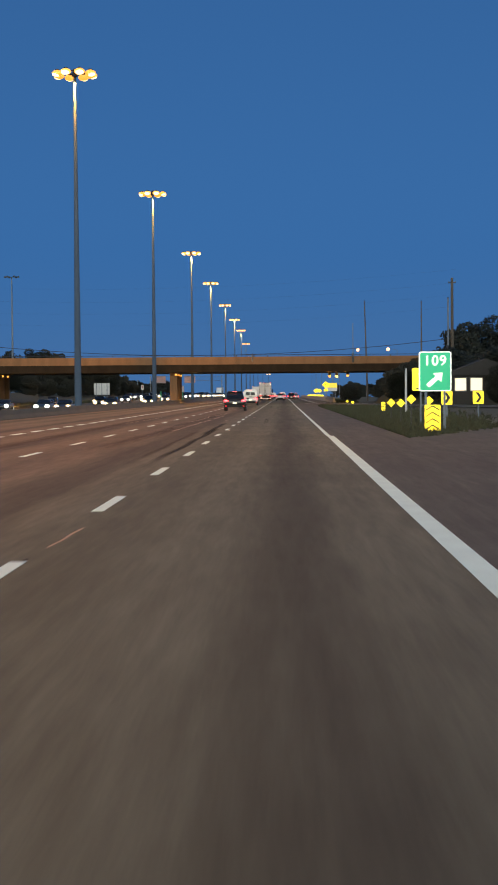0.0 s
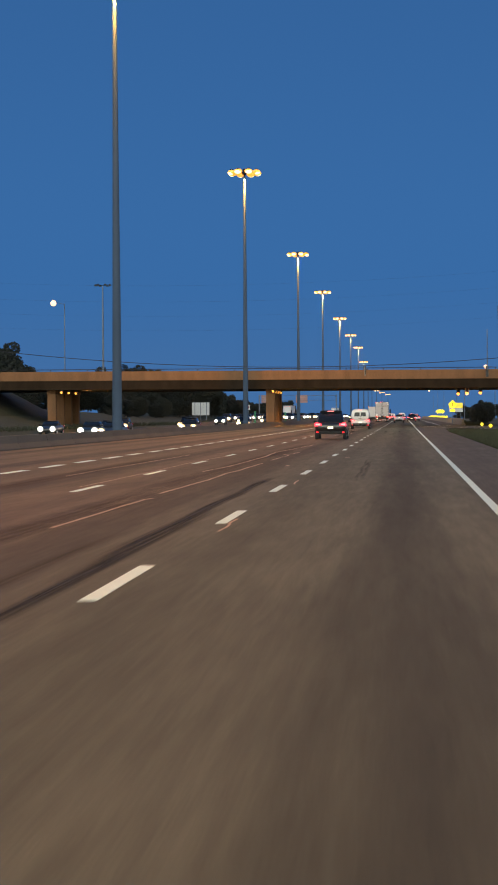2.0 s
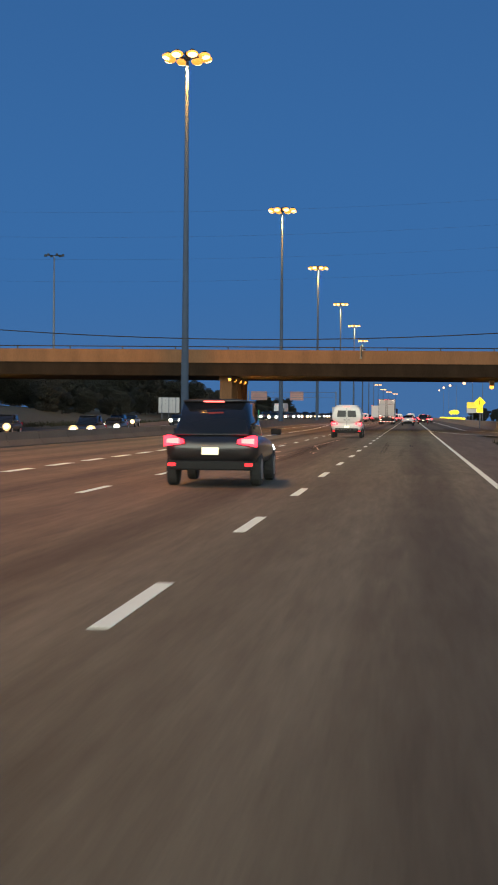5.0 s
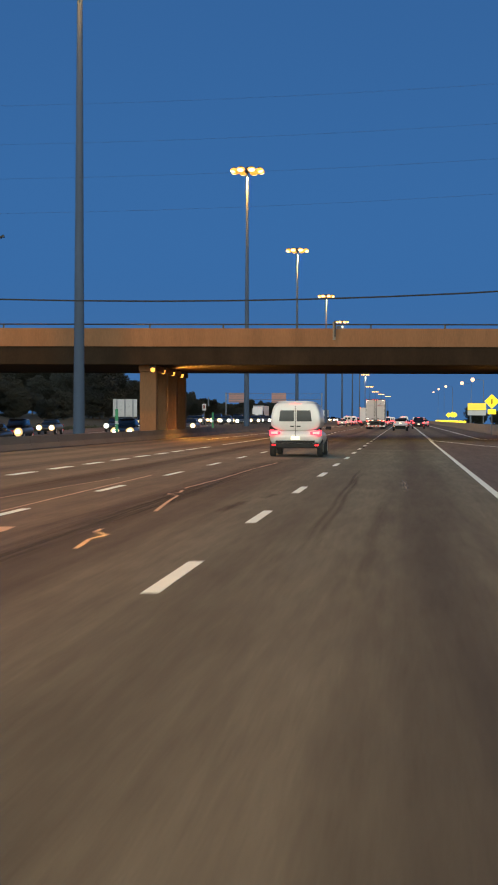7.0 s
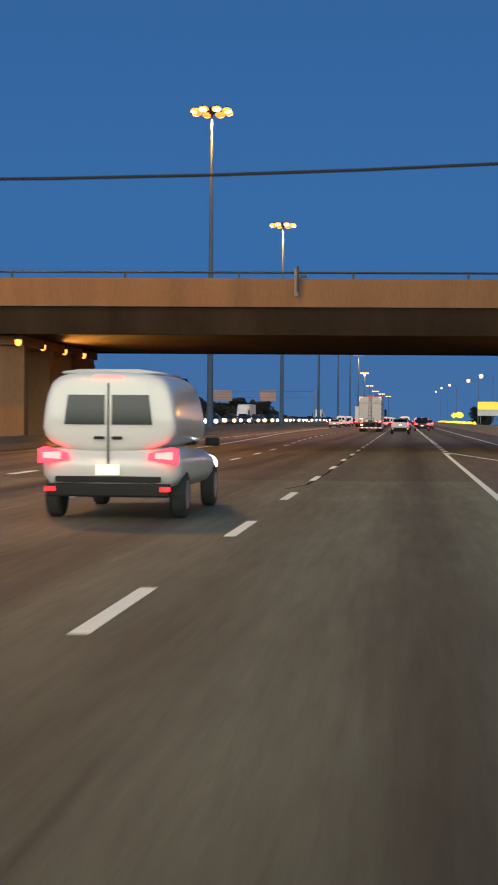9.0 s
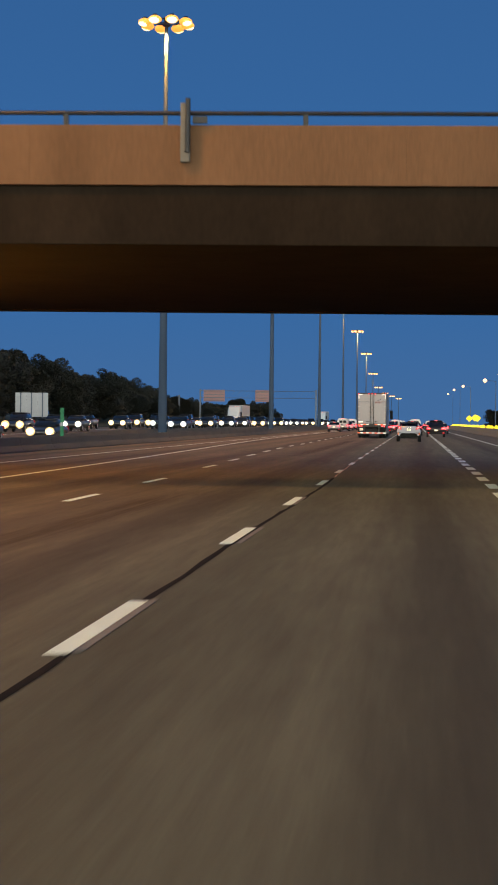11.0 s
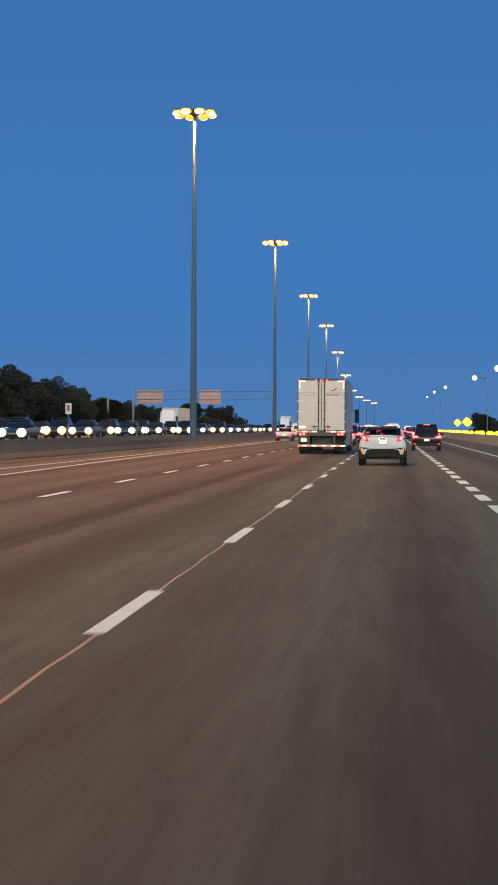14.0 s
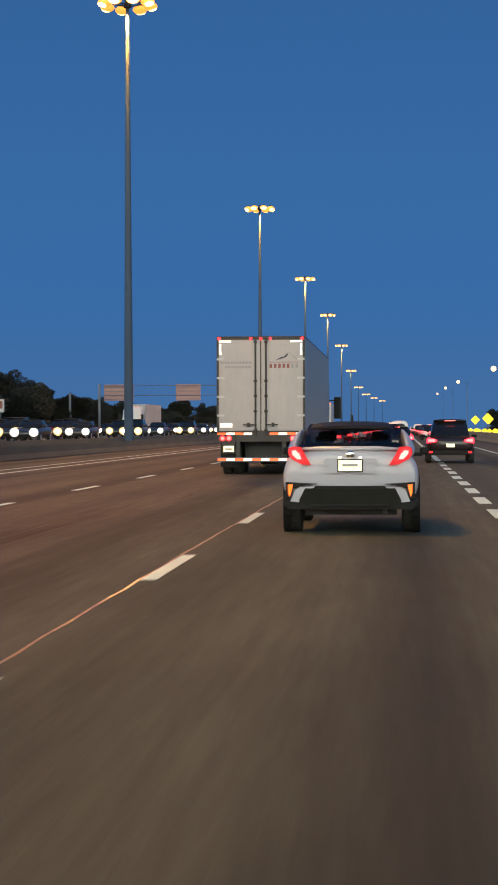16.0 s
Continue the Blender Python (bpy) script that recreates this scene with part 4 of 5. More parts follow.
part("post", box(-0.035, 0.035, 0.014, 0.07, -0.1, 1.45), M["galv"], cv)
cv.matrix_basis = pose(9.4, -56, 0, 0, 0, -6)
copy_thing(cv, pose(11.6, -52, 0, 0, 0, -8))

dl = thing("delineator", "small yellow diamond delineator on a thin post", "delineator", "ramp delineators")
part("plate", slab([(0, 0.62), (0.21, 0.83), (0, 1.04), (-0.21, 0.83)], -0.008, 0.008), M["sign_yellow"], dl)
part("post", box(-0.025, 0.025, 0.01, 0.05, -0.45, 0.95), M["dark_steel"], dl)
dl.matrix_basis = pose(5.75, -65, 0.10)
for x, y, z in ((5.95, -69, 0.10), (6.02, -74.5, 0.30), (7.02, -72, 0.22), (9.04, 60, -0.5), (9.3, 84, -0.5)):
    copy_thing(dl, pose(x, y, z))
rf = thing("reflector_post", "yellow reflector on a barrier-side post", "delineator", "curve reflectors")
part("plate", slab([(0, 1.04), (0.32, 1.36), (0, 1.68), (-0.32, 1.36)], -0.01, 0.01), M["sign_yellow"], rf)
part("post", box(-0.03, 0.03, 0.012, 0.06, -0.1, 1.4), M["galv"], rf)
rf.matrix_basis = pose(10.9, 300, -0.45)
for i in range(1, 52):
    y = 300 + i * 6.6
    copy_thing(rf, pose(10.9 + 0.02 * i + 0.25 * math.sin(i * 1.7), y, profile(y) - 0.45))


def diamond_sign(side, z, tab, legend=True):
    t = thing("warning_sign", "yellow diamond warning sign with blank face", "road sign", "yellow warning signs")
    r = side / math.sqrt(2)
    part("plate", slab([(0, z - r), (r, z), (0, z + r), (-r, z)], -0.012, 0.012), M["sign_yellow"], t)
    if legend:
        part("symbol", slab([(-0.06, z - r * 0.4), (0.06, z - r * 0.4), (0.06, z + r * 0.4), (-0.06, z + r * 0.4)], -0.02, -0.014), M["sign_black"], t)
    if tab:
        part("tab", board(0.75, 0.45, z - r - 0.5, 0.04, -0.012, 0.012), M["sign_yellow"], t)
    part("post", box(-0.045, 0.045, 0.016, 0.1, -0.1, z + r * 0.6), M["galv"], t)
    return t


ws = diamond_sign(0.95, 3.05, True)
ws.matrix_basis = pose(8.2, 157, 0)
w2 = diamond_sign(1.0, 2.5, False, False)
w2.matrix_basis = pose(11.5, 397, 0)
for x, y in ((12.8, 420), (11.8, 440)):
    copy_thing(w2 if y > 400 else ws, pose(x, y, 0))
yb = thing("direction_board", "yellow roadside board over a pale panel", "road sign")
part("upper_panel", board(3.4, 1.3, 3.1, 0.06, -0.03, 0.03), M["sign_amber"], yb)
part("lower_panel", board(3.4, 0.9, 2.15, 0.06, -0.03, 0.03), M["panel_white"], yb)
for x in (-1.2, 1.2):
    part("post", box(x - 0.07, x + 0.07, 0.032, 0.16, -0.1, 4.2), M["galv"], yb)
yb.matrix_basis = pose(13.6, 313, 0)

# green delineators in the median and a small marker panel
gd = thing("median_delineator", "green reflective delineator post with white foot", "delineator", "median delineators")
part("blade", box(-0.1, 0.1, -0.02, 0.02, 0.0, 2.0, 0.01), M["dull_green"], gd)
part("foot_band", box(-0.1, 0.1, -0.026, -0.021, 1.02, 1.22), M["panel_white"], gd, "pale reflective band")
gd.matrix_basis = pose(-18.63, 110.9, 0)
copy_thing(gd, pose(-18.6, 166, 0))
mp_ = thing("marker_sign", "small white marker panel with a red centre on a post", "road sign")
part("panel", box(-0.4, 0.4, -0.02, 0.02, 2.9, 4.3, 0.03), M["panel_white"], mp_)
part("inset", box(-0.2, 0.2, -0.03, -0.022, 3.3, 4.1, 0.01), M["print_red"], mp_, "dull red inset")
part("post", box(-0.05, 0.05, 0.022, 0.1, -0.2, 4.0), M["galv"], mp_)
mp_.matrix_basis = pose(-42.2, 355.6, 0.2)

# white slatted panel beyond the oncoming lanes
wp = thing("road_sign", "large pale sign backing with three vertical posts", "road sign")
for i in range(3):
    part("panel", box(-2.0 + 1.34 * i, -0.68 + 1.34 * i, -0.04, 0.04, 0.9, 3.8, 0.01), M["panel_white"], wp)
    part("post", box(-1.4 + 1.34 * i, -1.26 + 1.34 * i, -0.16, -0.045, -0.2, 3.8), M["galv"], wp)
wp.matrix_basis = pose(-45.7, 275, 0.75)

# sign gantry over the oncoming lanes, seen from behind
ga = thing("sign_gantry", "overhead steel gantry seen from behind its sign panels", "road sign")
part("leg", box(-50.75, -50.45, -0.2, 0.2, 0, 6.9, 0.03), M["galv"], ga, "pale steel column")
part("leg", box(-21.16, -20.84, -0.16, 0.16, 0, 8.2, 0.03), M["galv"], ga)
part("leg", box(-46.16, -45.84, -0.16, 0.16, 0, 8.2, 0.03), M["galv"], ga)
for z in (6.4, 7.9):
    part("chord", rod((-46, 0, z), (-21, 0, z), 0.05, 8), M["galv"], ga)
for i in range(20):
    part("brace", rod((-46 + 1.25 * i, 0, 6.4), (-46 + 1.25 * (i + 1), 0, 7.9), 0.022, 5), M["galv"], ga)
for x, w in ((-43.0, 4.6), (-32.2, 3.8)):
    pn = part("sign_panel", box(x - w / 2, x + w / 2, 0.12, 0.2, 5.6, 8.1, 0.02), M["sign_back"], ga, "plain grey-brown panel back")
    for i in range(4):
        part("stiffener", box(x - w / 2 + 0.1, x + w / 2 - 0.1, 0.06, 0.118, 5.8 + 0.6 * i, 5.9 + 0.6 * i), M["galv"], pn)
ga.matrix_basis = pose(0, 435, 0)


# ---- trees ----
def tree(seed, h, spread, conifer=False):
    rnd = random.Random(seed)
    t = thing("tree", "dark leafy tree in silhouette at dusk" if not conifer else "dark layered conifer in silhouette at dusk", "tree", "roadside trees")
    trunk = tube(0, 0, -0.3, h * 0.55, 0.22 + h * 0.012, 0.08, 9)
    for k in range(7):
        a, z = rnd.uniform(0, math.tau), h * rnd.uniform(0.25, 0.5)
        rod((0, 0, z), (spread * 0.6 * math.cos(a), spread * 0.6 * math.sin(a), z + h * rnd.uniform(0.12, 0.3)), 0.06, 5, trunk)
    part("trunk", trunk, M["bark"], t)
    vs, fs = [], []
    blobs = []
    if conifer:
        for k in range(16):
            u = k / 15
            blobs.append((Vector((0, 0, h * (0.15 + 0.83 * u))), spread * (1.02 - u) + 0.25, h * 0.05))
    else:
        for k in range(38):
            a, r, u = rnd.uniform(0, math.tau), spread * math.sqrt(rnd.random()) * 0.95, rnd.random()
            blobs.append((Vector((r * math.cos(a), r * math.sin(a), h * (0.14 + 0.74 * u * (1.06 - 0.3 * (r / spread) ** 2)))), spread * rnd.uniform(0.36, 0.58), h * rnd.uniform(0.08, 0.14)))
    for c, rr, rz in blobs:
        for k in range(280):
            d = Vector((rnd.gauss(0, 1), rnd.gauss(0, 1), rnd.gauss(0, 1))).normalized() * rnd.uniform(0.6, 1.08)
            p = c + Vector((d.x * rr, d.y * rr, d.z * rz - (0.3 * rr * (d.x ** 2 + d.y ** 2) if conifer else 0)))
            s = rnd.uniform(0.15, 0.33)
            e1 = Vector((rnd.gauss(0, 1), rnd.gauss(0, 1), rnd.gauss(0, 1))).normalized()
            e2 = e1.orthogonal().normalized()
            i = len(vs)
            vs += [p - e1 * s, p + e2 * s * 0.6, p + e1 * s, p - e2 * s * 0.6]
            fs.append((i, i + 1, i + 2, i + 3))
    me = bpy.data.meshes.new("crown")
    me.from_pydata(vs, [], fs)
    me.materials.append(M["leaf"])
    cr = new("crown", me)
    cr.parent = t
    return t


kinds = [tree(11, 10, 3.6), tree(12, 8, 3.2), tree(13, 12, 4.0), tree(14, 11, 2.6, True)]
spots = [(33, 42, 0, 1.0), (37, 55, 1, 1.0), (41, 66, 2, 1.0), (36, 96, 3, 0.9)]
rt = random.Random(5)
# wood edge beyond the oncoming lanes: tall at first, lower further on
y = 196.0
while y < 640:
    tall = 0.46 if y < 285 else 0.70 if y < 388 else 0.48 if y < 403 else 0.62 if y < 450 else max(0.36, 0.62 - (y - 450) * 0.005)
    for row in range(3):
        spots.append((-53 - row * 6.5 + rt.uniform(-2.5, 2.5), y + rt.uniform(-3, 3), rt.choice((0, 1, 2, 0)), tall * rt.uniform(0.72, 1.0) * (1 + 0.12 * row)))
    y += rt.uniform(4.2, 7.0)
# scrub behind the bank before the overpass
for i in range(26):
    spots.append((rt.uniform(-78, -60), -60 + i * 6.0 + rt.uniform(-3, 3), rt.choice((0, 1)), rt.uniform(0.45, 0.7)))
for i in range(20):
    spots.append((rt.uniform(-110, -80), 150 + i * 16 + rt.uniform(-6, 6), rt.choice((0, 2)), rt.uniform(0.5, 0.65)))
for i in range(22):
    spots.append((rt.uniform(-62, -52) - i * 0.6, 620 + i * 24 + rt.uniform(-6, 6), rt.choice((0, 1, 2)), rt.uniform(0.6, 0.9)))
# trees by the ramps
for i in range(40):
    spots.append((rt.uniform(17, 44), rt.uniform(30, 106), rt.choice((0, 1, 2, 0)), rt.uniform(0.5, 0.8)))
for x, y, k, s in ((18.5, 152, 1, 0.5), (21, 160, 0, 0.55), (25, 155, 1, 0.6), (12.8, 166, 1, 0.42), (14.0, 175, 0, 0.4), (25.9, 86, 2, 0.9), (29.8, 86, 2, 0.98), (33, 88, 0, 1.1), (27.5, 92, 3, 0.95), (16.8, 88, 1, 0.52), (18.2, 94, 1, 0.6), (17.4, 100, 0, 0.5), (19.6, 90, 0, 0.62), (21.0, 98, 1, 0.72), (18.8, 103, 1, 0.66)):
    spots.append((x, y, k, s))
# crowns that stand above the overpass
spots += [(-63, 296, 2, 0.92), (-68, 300, 2, 0.95), (-66, 305, 0, 1.05), (-64.5, 168, 2, 0.92), (-70, 172, 2, 0.95), (-73, 298, 2, 0.9), (-60, 303, 2, 0.84), (-57, 306, 1, 1.1)]
for i in range(18):
    spots.append((rt.uniform(24, 46), 430 + i * 26, rt.choice((0, 1)), rt.uniform(0.5, 0.75)))
spots = [q for q in spots if not (q[0] > 0 and q[1] < 70 and abs((q[0] - 0.4) / (q[1] + 148) - 0.107) < 0.011) and not (q[0] > 0 and any(abs(q[0] - ex_) < 6.5 and abs(q[1] - ey_) < 14 for ex_, ey_ in EXIT + ENTRY))]


def ground_at(x, y):
    """Rough ground height under the planting."""
    if x < -47:
        k = min(max((abs(y - 122) - 15) / -18.0 + 1, 0), 1)
        return profile(y) + min((-x - 46) / 8 * 2.0, 3.0) * 0.9 if k <= 0 else 3.5 * k
    if 15 < x < 60 and 78 < y < 166:
        return 0.3
    return profile(y) - 0.1


for n_, (x, y, k, s) in enumerate(spots):
    rz = rt.uniform(0, 360)
    if n_ < 4:
        kinds[n_].matrix_basis = pose(x, y, ground_at(x, y), 0, 0, rz)
    else:
        copy_thing(kinds[k], pose(x, y, ground_at(x, y), 0, 0, rz) @ Matrix.Diagonal((s, s, s, 1)))

# verge grass tufts
tv, tf = [], []
rg = random.Random(9)


def tuft(x, y, z, s):
    for k in range(5):
        a = rg.uniform(0, math.tau)
        dx, dy = 0.05 * math.cos(a), 0.05 * math.sin(a)
        lx, ly = rg.gauss(0, 0.12) * s, rg.gauss(0, 0.12) * s
        i = len(tv)
        tv.extend([(x - dx, y - dy, z), (x + dx, y + dy, z), (x + lx, y + ly, z + s * rg.uniform(0.2, 0.5))])
        tf.append((i, i + 1, i + 2))


for i in range(9000):
    y = rg.uniform(-97, 50)
    e = 4.5 + (0 if y > -97 else 9)
    x = e + abs(rg.gauss(0, 3.2))
    ramp_x = 7.0 + max(y + 92, 0) * 0.2 + (max(y + 60, 0) ** 2) * 0.0035
    if x < ramp_x and x < 4.2 + (y + 97) * 0.32:
        tuft(x, y, -0.12, rg.uniform(0.35, 0.8))
for i in range(5000):
    tuft(rg.uniform(-48, -39.5), rg.uniform(-60, 420), -0.1, rg.uniform(0.7, 1.6))
for i in range(3000):
    y = rg.uniform(128, 330)
    tuft(rg.uniform(9.2, 13), y, -0.12, rg.uniform(0.6, 1.2))
me = bpy.data.meshes.new("verge_grass")
me.from_pydata(tv, [], tf)
me.materials.append(M["blade"])
tagged(new("verge_grass", me), "rough unmown verge grass", "grass", kind="stuff")

# ---- house behind the ramp ----
ho = thing("house", "low house with lit windows behind the ramp", "house")
part("wall", box(-5, 5, -4, 4, -0.2, 3.6), M["house_wall"], ho)
part("roof", slab([(-5.6, 3.5), (5.6, 3.5), (0, 5.6)], -4.5, 4.5), M["roof"], ho)
for x, w in ((-3.2, 0.75), (-1.2, 0.8), (2.6, 0.5)):
    wi = part("window", box(x - w, x + w, -4.06, -4.004, 1.5, 3.2), M["panel_white"], ho)
    part("pane", box(x - w + 0.1, x + w - 0.1, -4.075, -4.062, 1.6, 3.1), M["window_lit"], wi, "warm lit window pane")
ho.matrix_basis = pose(26.0, 67, 0.1)


# ---- vehicles ----
def ring(y, pts):
    """A closed ring in the plane at y from half outline points (x, z), lowest first."""
    return [(x, y, z) for x, z in pts] + [(-x, y, z) for x, z in pts[::-1]]


def softened(ob, levels):
    mod = ob.modifiers.new("soft", "SUBSURF")
    mod.levels = mod.render_levels = levels
    for p in ob.data.polygons:
        p.use_smooth = True
    return ob


def wheel(parent, x, y, r, w, side, detail=True):
    ty = part("wheel", disc_x(x - w / 2, x + w / 2, y, r, r, 20, lip=0.03), M["rubber"], parent, "black tyre")
    if detail:
        xo = x + side * (w / 2 + 0.004)
        part("rim", disc_x(min(xo, xo - side * 0.02), max(xo, xo - side * 0.02), y, r, r * 0.62, 14), M["rim"], ty, "alloy rim")
    return ty


def crossover():
    t = thing("crossover_car", "white crossover car with red tail lamps lit", "car")
    secs = [ring(0.03, [(0.66, 0.50), (0.80, 0.56), (0.84, 0.80), (0.70, 1.00), (0.42, 1.06)]),
            ring(0.10, [(0.72, 0.42), (0.86, 0.56), (0.885, 0.86), (0.76, 1.08), (0.45, 1.13)]),
            ring(0.32, [(0.76, 0.36), (0.89, 0.56), (0.90, 0.88), (0.76, 1.10), (0.45, 1.14)]),
            ring(0.9, [(0.78, 0.32), (0.895, 0.60), (0.895, 0.88), (0.73, 1.04), (0.45, 1.06)]),
            ring(1.8, [(0.80, 0.30), (0.885, 0.60), (0.875, 0.86), (0.73, 1.0), (0.45, 1.02)]),
            ring(3.1, [(0.80, 0.30), (0.885, 0.60), (0.87, 0.84), (0.72, 0.97), (0.45, 1.0)]),
            ring(3.9, [(0.78, 0.32), (0.87, 0.55), (0.84, 0.74), (0.62, 0.86), (0.4, 0.9)]),
            ring(4.3, [(0.58, 0.38), (0.70, 0.48), (0.68, 0.62), (0.50, 0.72), (0.3, 0.74)])]
    softened(part("body", loft(secs), M["white_paint"], t), 2)
    gl = [ring(0.16, [(0.70, 1.08), (0.69, 1.10), (0.66, 1.12)]),
          ring(0.42, [(0.70, 1.06), (0.65, 1.19), (0.58, 1.25)]),
          ring(0.72, [(0.70, 1.02), (0.64, 1.24), (0.56, 1.385)]),
          ring(1.3, [(0.765, 0.98), (0.71, 1.25), (0.58, 1.44)]),
          ring(2.1, [(0.765, 0.96), (0.71, 1.25), (0.58, 1.44)]),
          ring(2.7, [(0.74, 0.95), (0.69, 1.2), (0.56, 1.36)]),
          ring(3.35, [(0.70, 0.93), (0.64, 0.96), (0.5, 0.98)])]
    part("glasshouse", loft(gl), M["tint"], t, "dark tinted glass", smooth=True)
    rf_ = [ring(0.62, [(0.575, 1.365), (0.57, 1.39), (0.47, 1.425), (0.22, 1.44)]),
           ring(1.2, [(0.60, 1.37), (0.59, 1.42), (0.47, 1.465), (0.22, 1.48)]),
           ring(2.1, [(0.60, 1.37), (0.59, 1.42), (0.47, 1.465), (0.22, 1.48)]),
           ring(2.75, [(0.56, 1.33), (0.55, 1.37), (0.45, 1.40), (0.25, 1.41)])]
    softened(part("roof", loft(rf_), M["black_plastic"], t, "black roof panel"), 2)
    softened(part("roof_spoiler", loft([ring(0.44, [(0.53, 1.362), (0.52, 1.372), (0.44, 1.395), (0.2, 1.408)]), ring(0.56, [(0.56, 1.35), (0.55, 1.385), (0.46, 1.415), (0.2, 1.43)]), ring(0.72, [(0.58, 1.36), (0.57, 1.40), (0.47, 1.435), (0.2, 1.45)])]), M["black_plastic"], t, "black roof spoiler"), 2)
    for s in (-1, 1):
        pillar = [[(s * xo, y, zl), (s * xo, y, zm), (s * xi, y, zh), (s * (xi - 0.03), y, zh - 0.03), (s * (xi - 0.03), y, zl)]
                  for y, xo, xi, zl, zm, zh in ((0.14, 0.80, 0.74, 1.02, 1.08, 1.14), (0.40, 0.84, 0.72, 1.0, 1.16, 1.29), (0.75, 0.84, 0.68, 0.98, 1.20, 1.385), (1.15, 0.82, 0.665, 0.96, 1.18, 1.41), (1.6, 0.79, 0.68, 0.94, 1.0, 1.2))]
        softened(part("rear_pillar", loft(pillar), M["white_paint"], t, "white rear pillar"), 2)
    part("parcel_shelf", box(-0.66, 0.66, 0.5, 1.0, 1.10, 1.145, 0.02), M["cabin"], t)
    part("cabin_floor", box(-0.70, 0.70, 1.0, 3.0, 1.03, 1.085, 0.02), M["cabin"], t)
    for x, y, w, z0, z1 in ((-0.38, 2.0, 0.25, 1.06, 1.18), (0.38, 2.0, 0.25, 1.06, 1.18), (0.0, 1.15, 0.62, 1.07, 1.16)):
        st = part("seat", box(x - w, x + w, y, y + 0.12, z0, z1, 0.04), M["cabin"], t, "dark seat back")
        for xh in ((0.0,) if w < 0.5 else (-0.38, 0.38)):
            part("headrest", box(x + xh - 0.13, x + xh + 0.13, y - 0.01, y + 0.09, z1 + 0.02, z1 + (0.16 if w < 0.5 else 0.11), 0.035), M["cabin"], st)
    part("tail_spoiler", loft([ring(0.04, [(0.66, 1.10), (0.66, 1.125), (0.35, 1.15)]), ring(0.22, [(0.68, 1.08), (0.68, 1.13), (0.35, 1.15)])]), M["white_paint"], t, smooth=True)
    part("antenna", slab([(-0.02, 1.47), (0.02, 1.47), (0.008, 1.56), (-0.008, 1.56)], 0.9, 1.05), M["black_plastic"], t)
    part("wiper", rod((0.0, 0.20, 1.155), (-0.34, 0.27, 1.19), 0.012, 6), M["black_plastic"], t)
    for s in (-1, 1):
        lens = bmesh.new()
        o = [(s * 0.50, 0.905), (s * 0.62, 0.915), (s * 0.76, 0.99), (s * 0.80, 1.06), (s * 0.79, 1.13), (s * 0.72, 1.15), (s * 0.63, 1.14), (s * 0.585, 1.05)]
        slab(o, -0.015, 0.10, lens)
        tl = part("tail_lamp", lens, M["deep_red"], t, "glowing red tail lamp")
        part("core", slab([(s * 0.60, 0.965), (s * 0.68, 0.965), (s * 0.765, 1.04), (s * 0.775, 1.11), (s * 0.70, 1.125), (s * 0.63, 1.06)], -0.03, -0.017), M["tail"], tl, "red tail lamp element")
        part("bulb", slab([(s * 0.625, 0.985), (s * 0.68, 0.985), (s * 0.74, 1.045), (s * 0.75, 1.09), (s * 0.70, 1.10), (s * 0.65, 1.05)], -0.042, -0.032), M["brake"], tl, "bright brake lamp bulb")
        part("bezel", slab([(s * 0.42, 0.665), (s * 0.83, 0.69), (s * 0.83, 0.50), (s * 0.78, 0.47), (s * 0.74, 0.60), (s * 0.60, 0.645)], -0.01, 0.05), M["black_plastic"], t)
        # a reflector, not a lamp: its glow imitates returned headlamp light
        part("reflector", slab([(s * 0.735, 0.655), (s * 0.80, 0.66), (s * 0.795, 0.54), (s * 0.775, 0.50)], -0.022, -0.012), M["amber"], t, "amber bumper reflector with added glow")
        part("bumper_flare", slab([(s * 0.45, 0.635), (s * 0.62, 0.63), (s * 0.71, 0.585), (s * 0.77, 0.44), (s * 0.66, 0.43), (s * 0.60, 0.50)], -0.02, 0.06), M["white_paint"], t, "white bumper flare")
        mi = part("mirror", box(s * 0.92 if s > 0 else -1.04, 1.04 if s > 0 else -0.92, 2.45, 2.6, 1.0, 1.11, 0.03), M["black_plastic"], t)
        part("mirror_arm", box(min(s * 0.80, s * 0.95), max(s * 0.80, s * 0.95), 2.5, 2.56, 0.98, 1.03), M["black_plastic"], mi)
        wheel(t, s * 0.775, 0.92, 0.345, 0.225, s)
        wheel(t, s * 0.775, 3.56, 0.345, 0.225, s)
        part("arch", disc_x(min(s * 0.80, s * 0.903), max(s * 0.80, s * 0.903), 0.92, 0.36, 0.40, 20), M["black_plastic"], t)
    part("bumper", slab([(-0.86, 0.46), (-0.78, 0.44), (-0.62, 0.64), (0.62, 0.64), (0.78, 0.44), (0.86, 0.46), (0.80, 0.34), (-0.80, 0.34)], -0.006, 0.35), M["black_plastic"], t, "black lower bumper")
    part("diffuser", slab([(-0.58, 0.61), (0.58, 0.61), (0.66, 0.45), (0.5, 0.37), (-0.5, 0.37), (-0.66, 0.45)], -0.028, -0.008), M["diffuser"], t, "dark plastic diffuser")
    part("diffuser_lip", box(-0.50, 0.50, -0.05, -0.029, 0.372, 0.40, 0.008), M["black_plastic"], t)
    part("underbody", box(-0.6, 0.6, 0.5, 3.9, 0.24, 0.36), M["frame_dark"], t)
    part("exhaust", rod((0.45, 0.12, 0.29), (0.45, 0.6, 0.29), 0.03), M["frame_dark"], t)
    rec = part("plate_recess", slab([(-0.30, 1.0), (0.30, 1.0), (0.34, 0.97), (0.30, 0.80), (-0.30, 0.80), (-0.34, 0.97)], -0.004, 0.05), M["white_paint"], t)
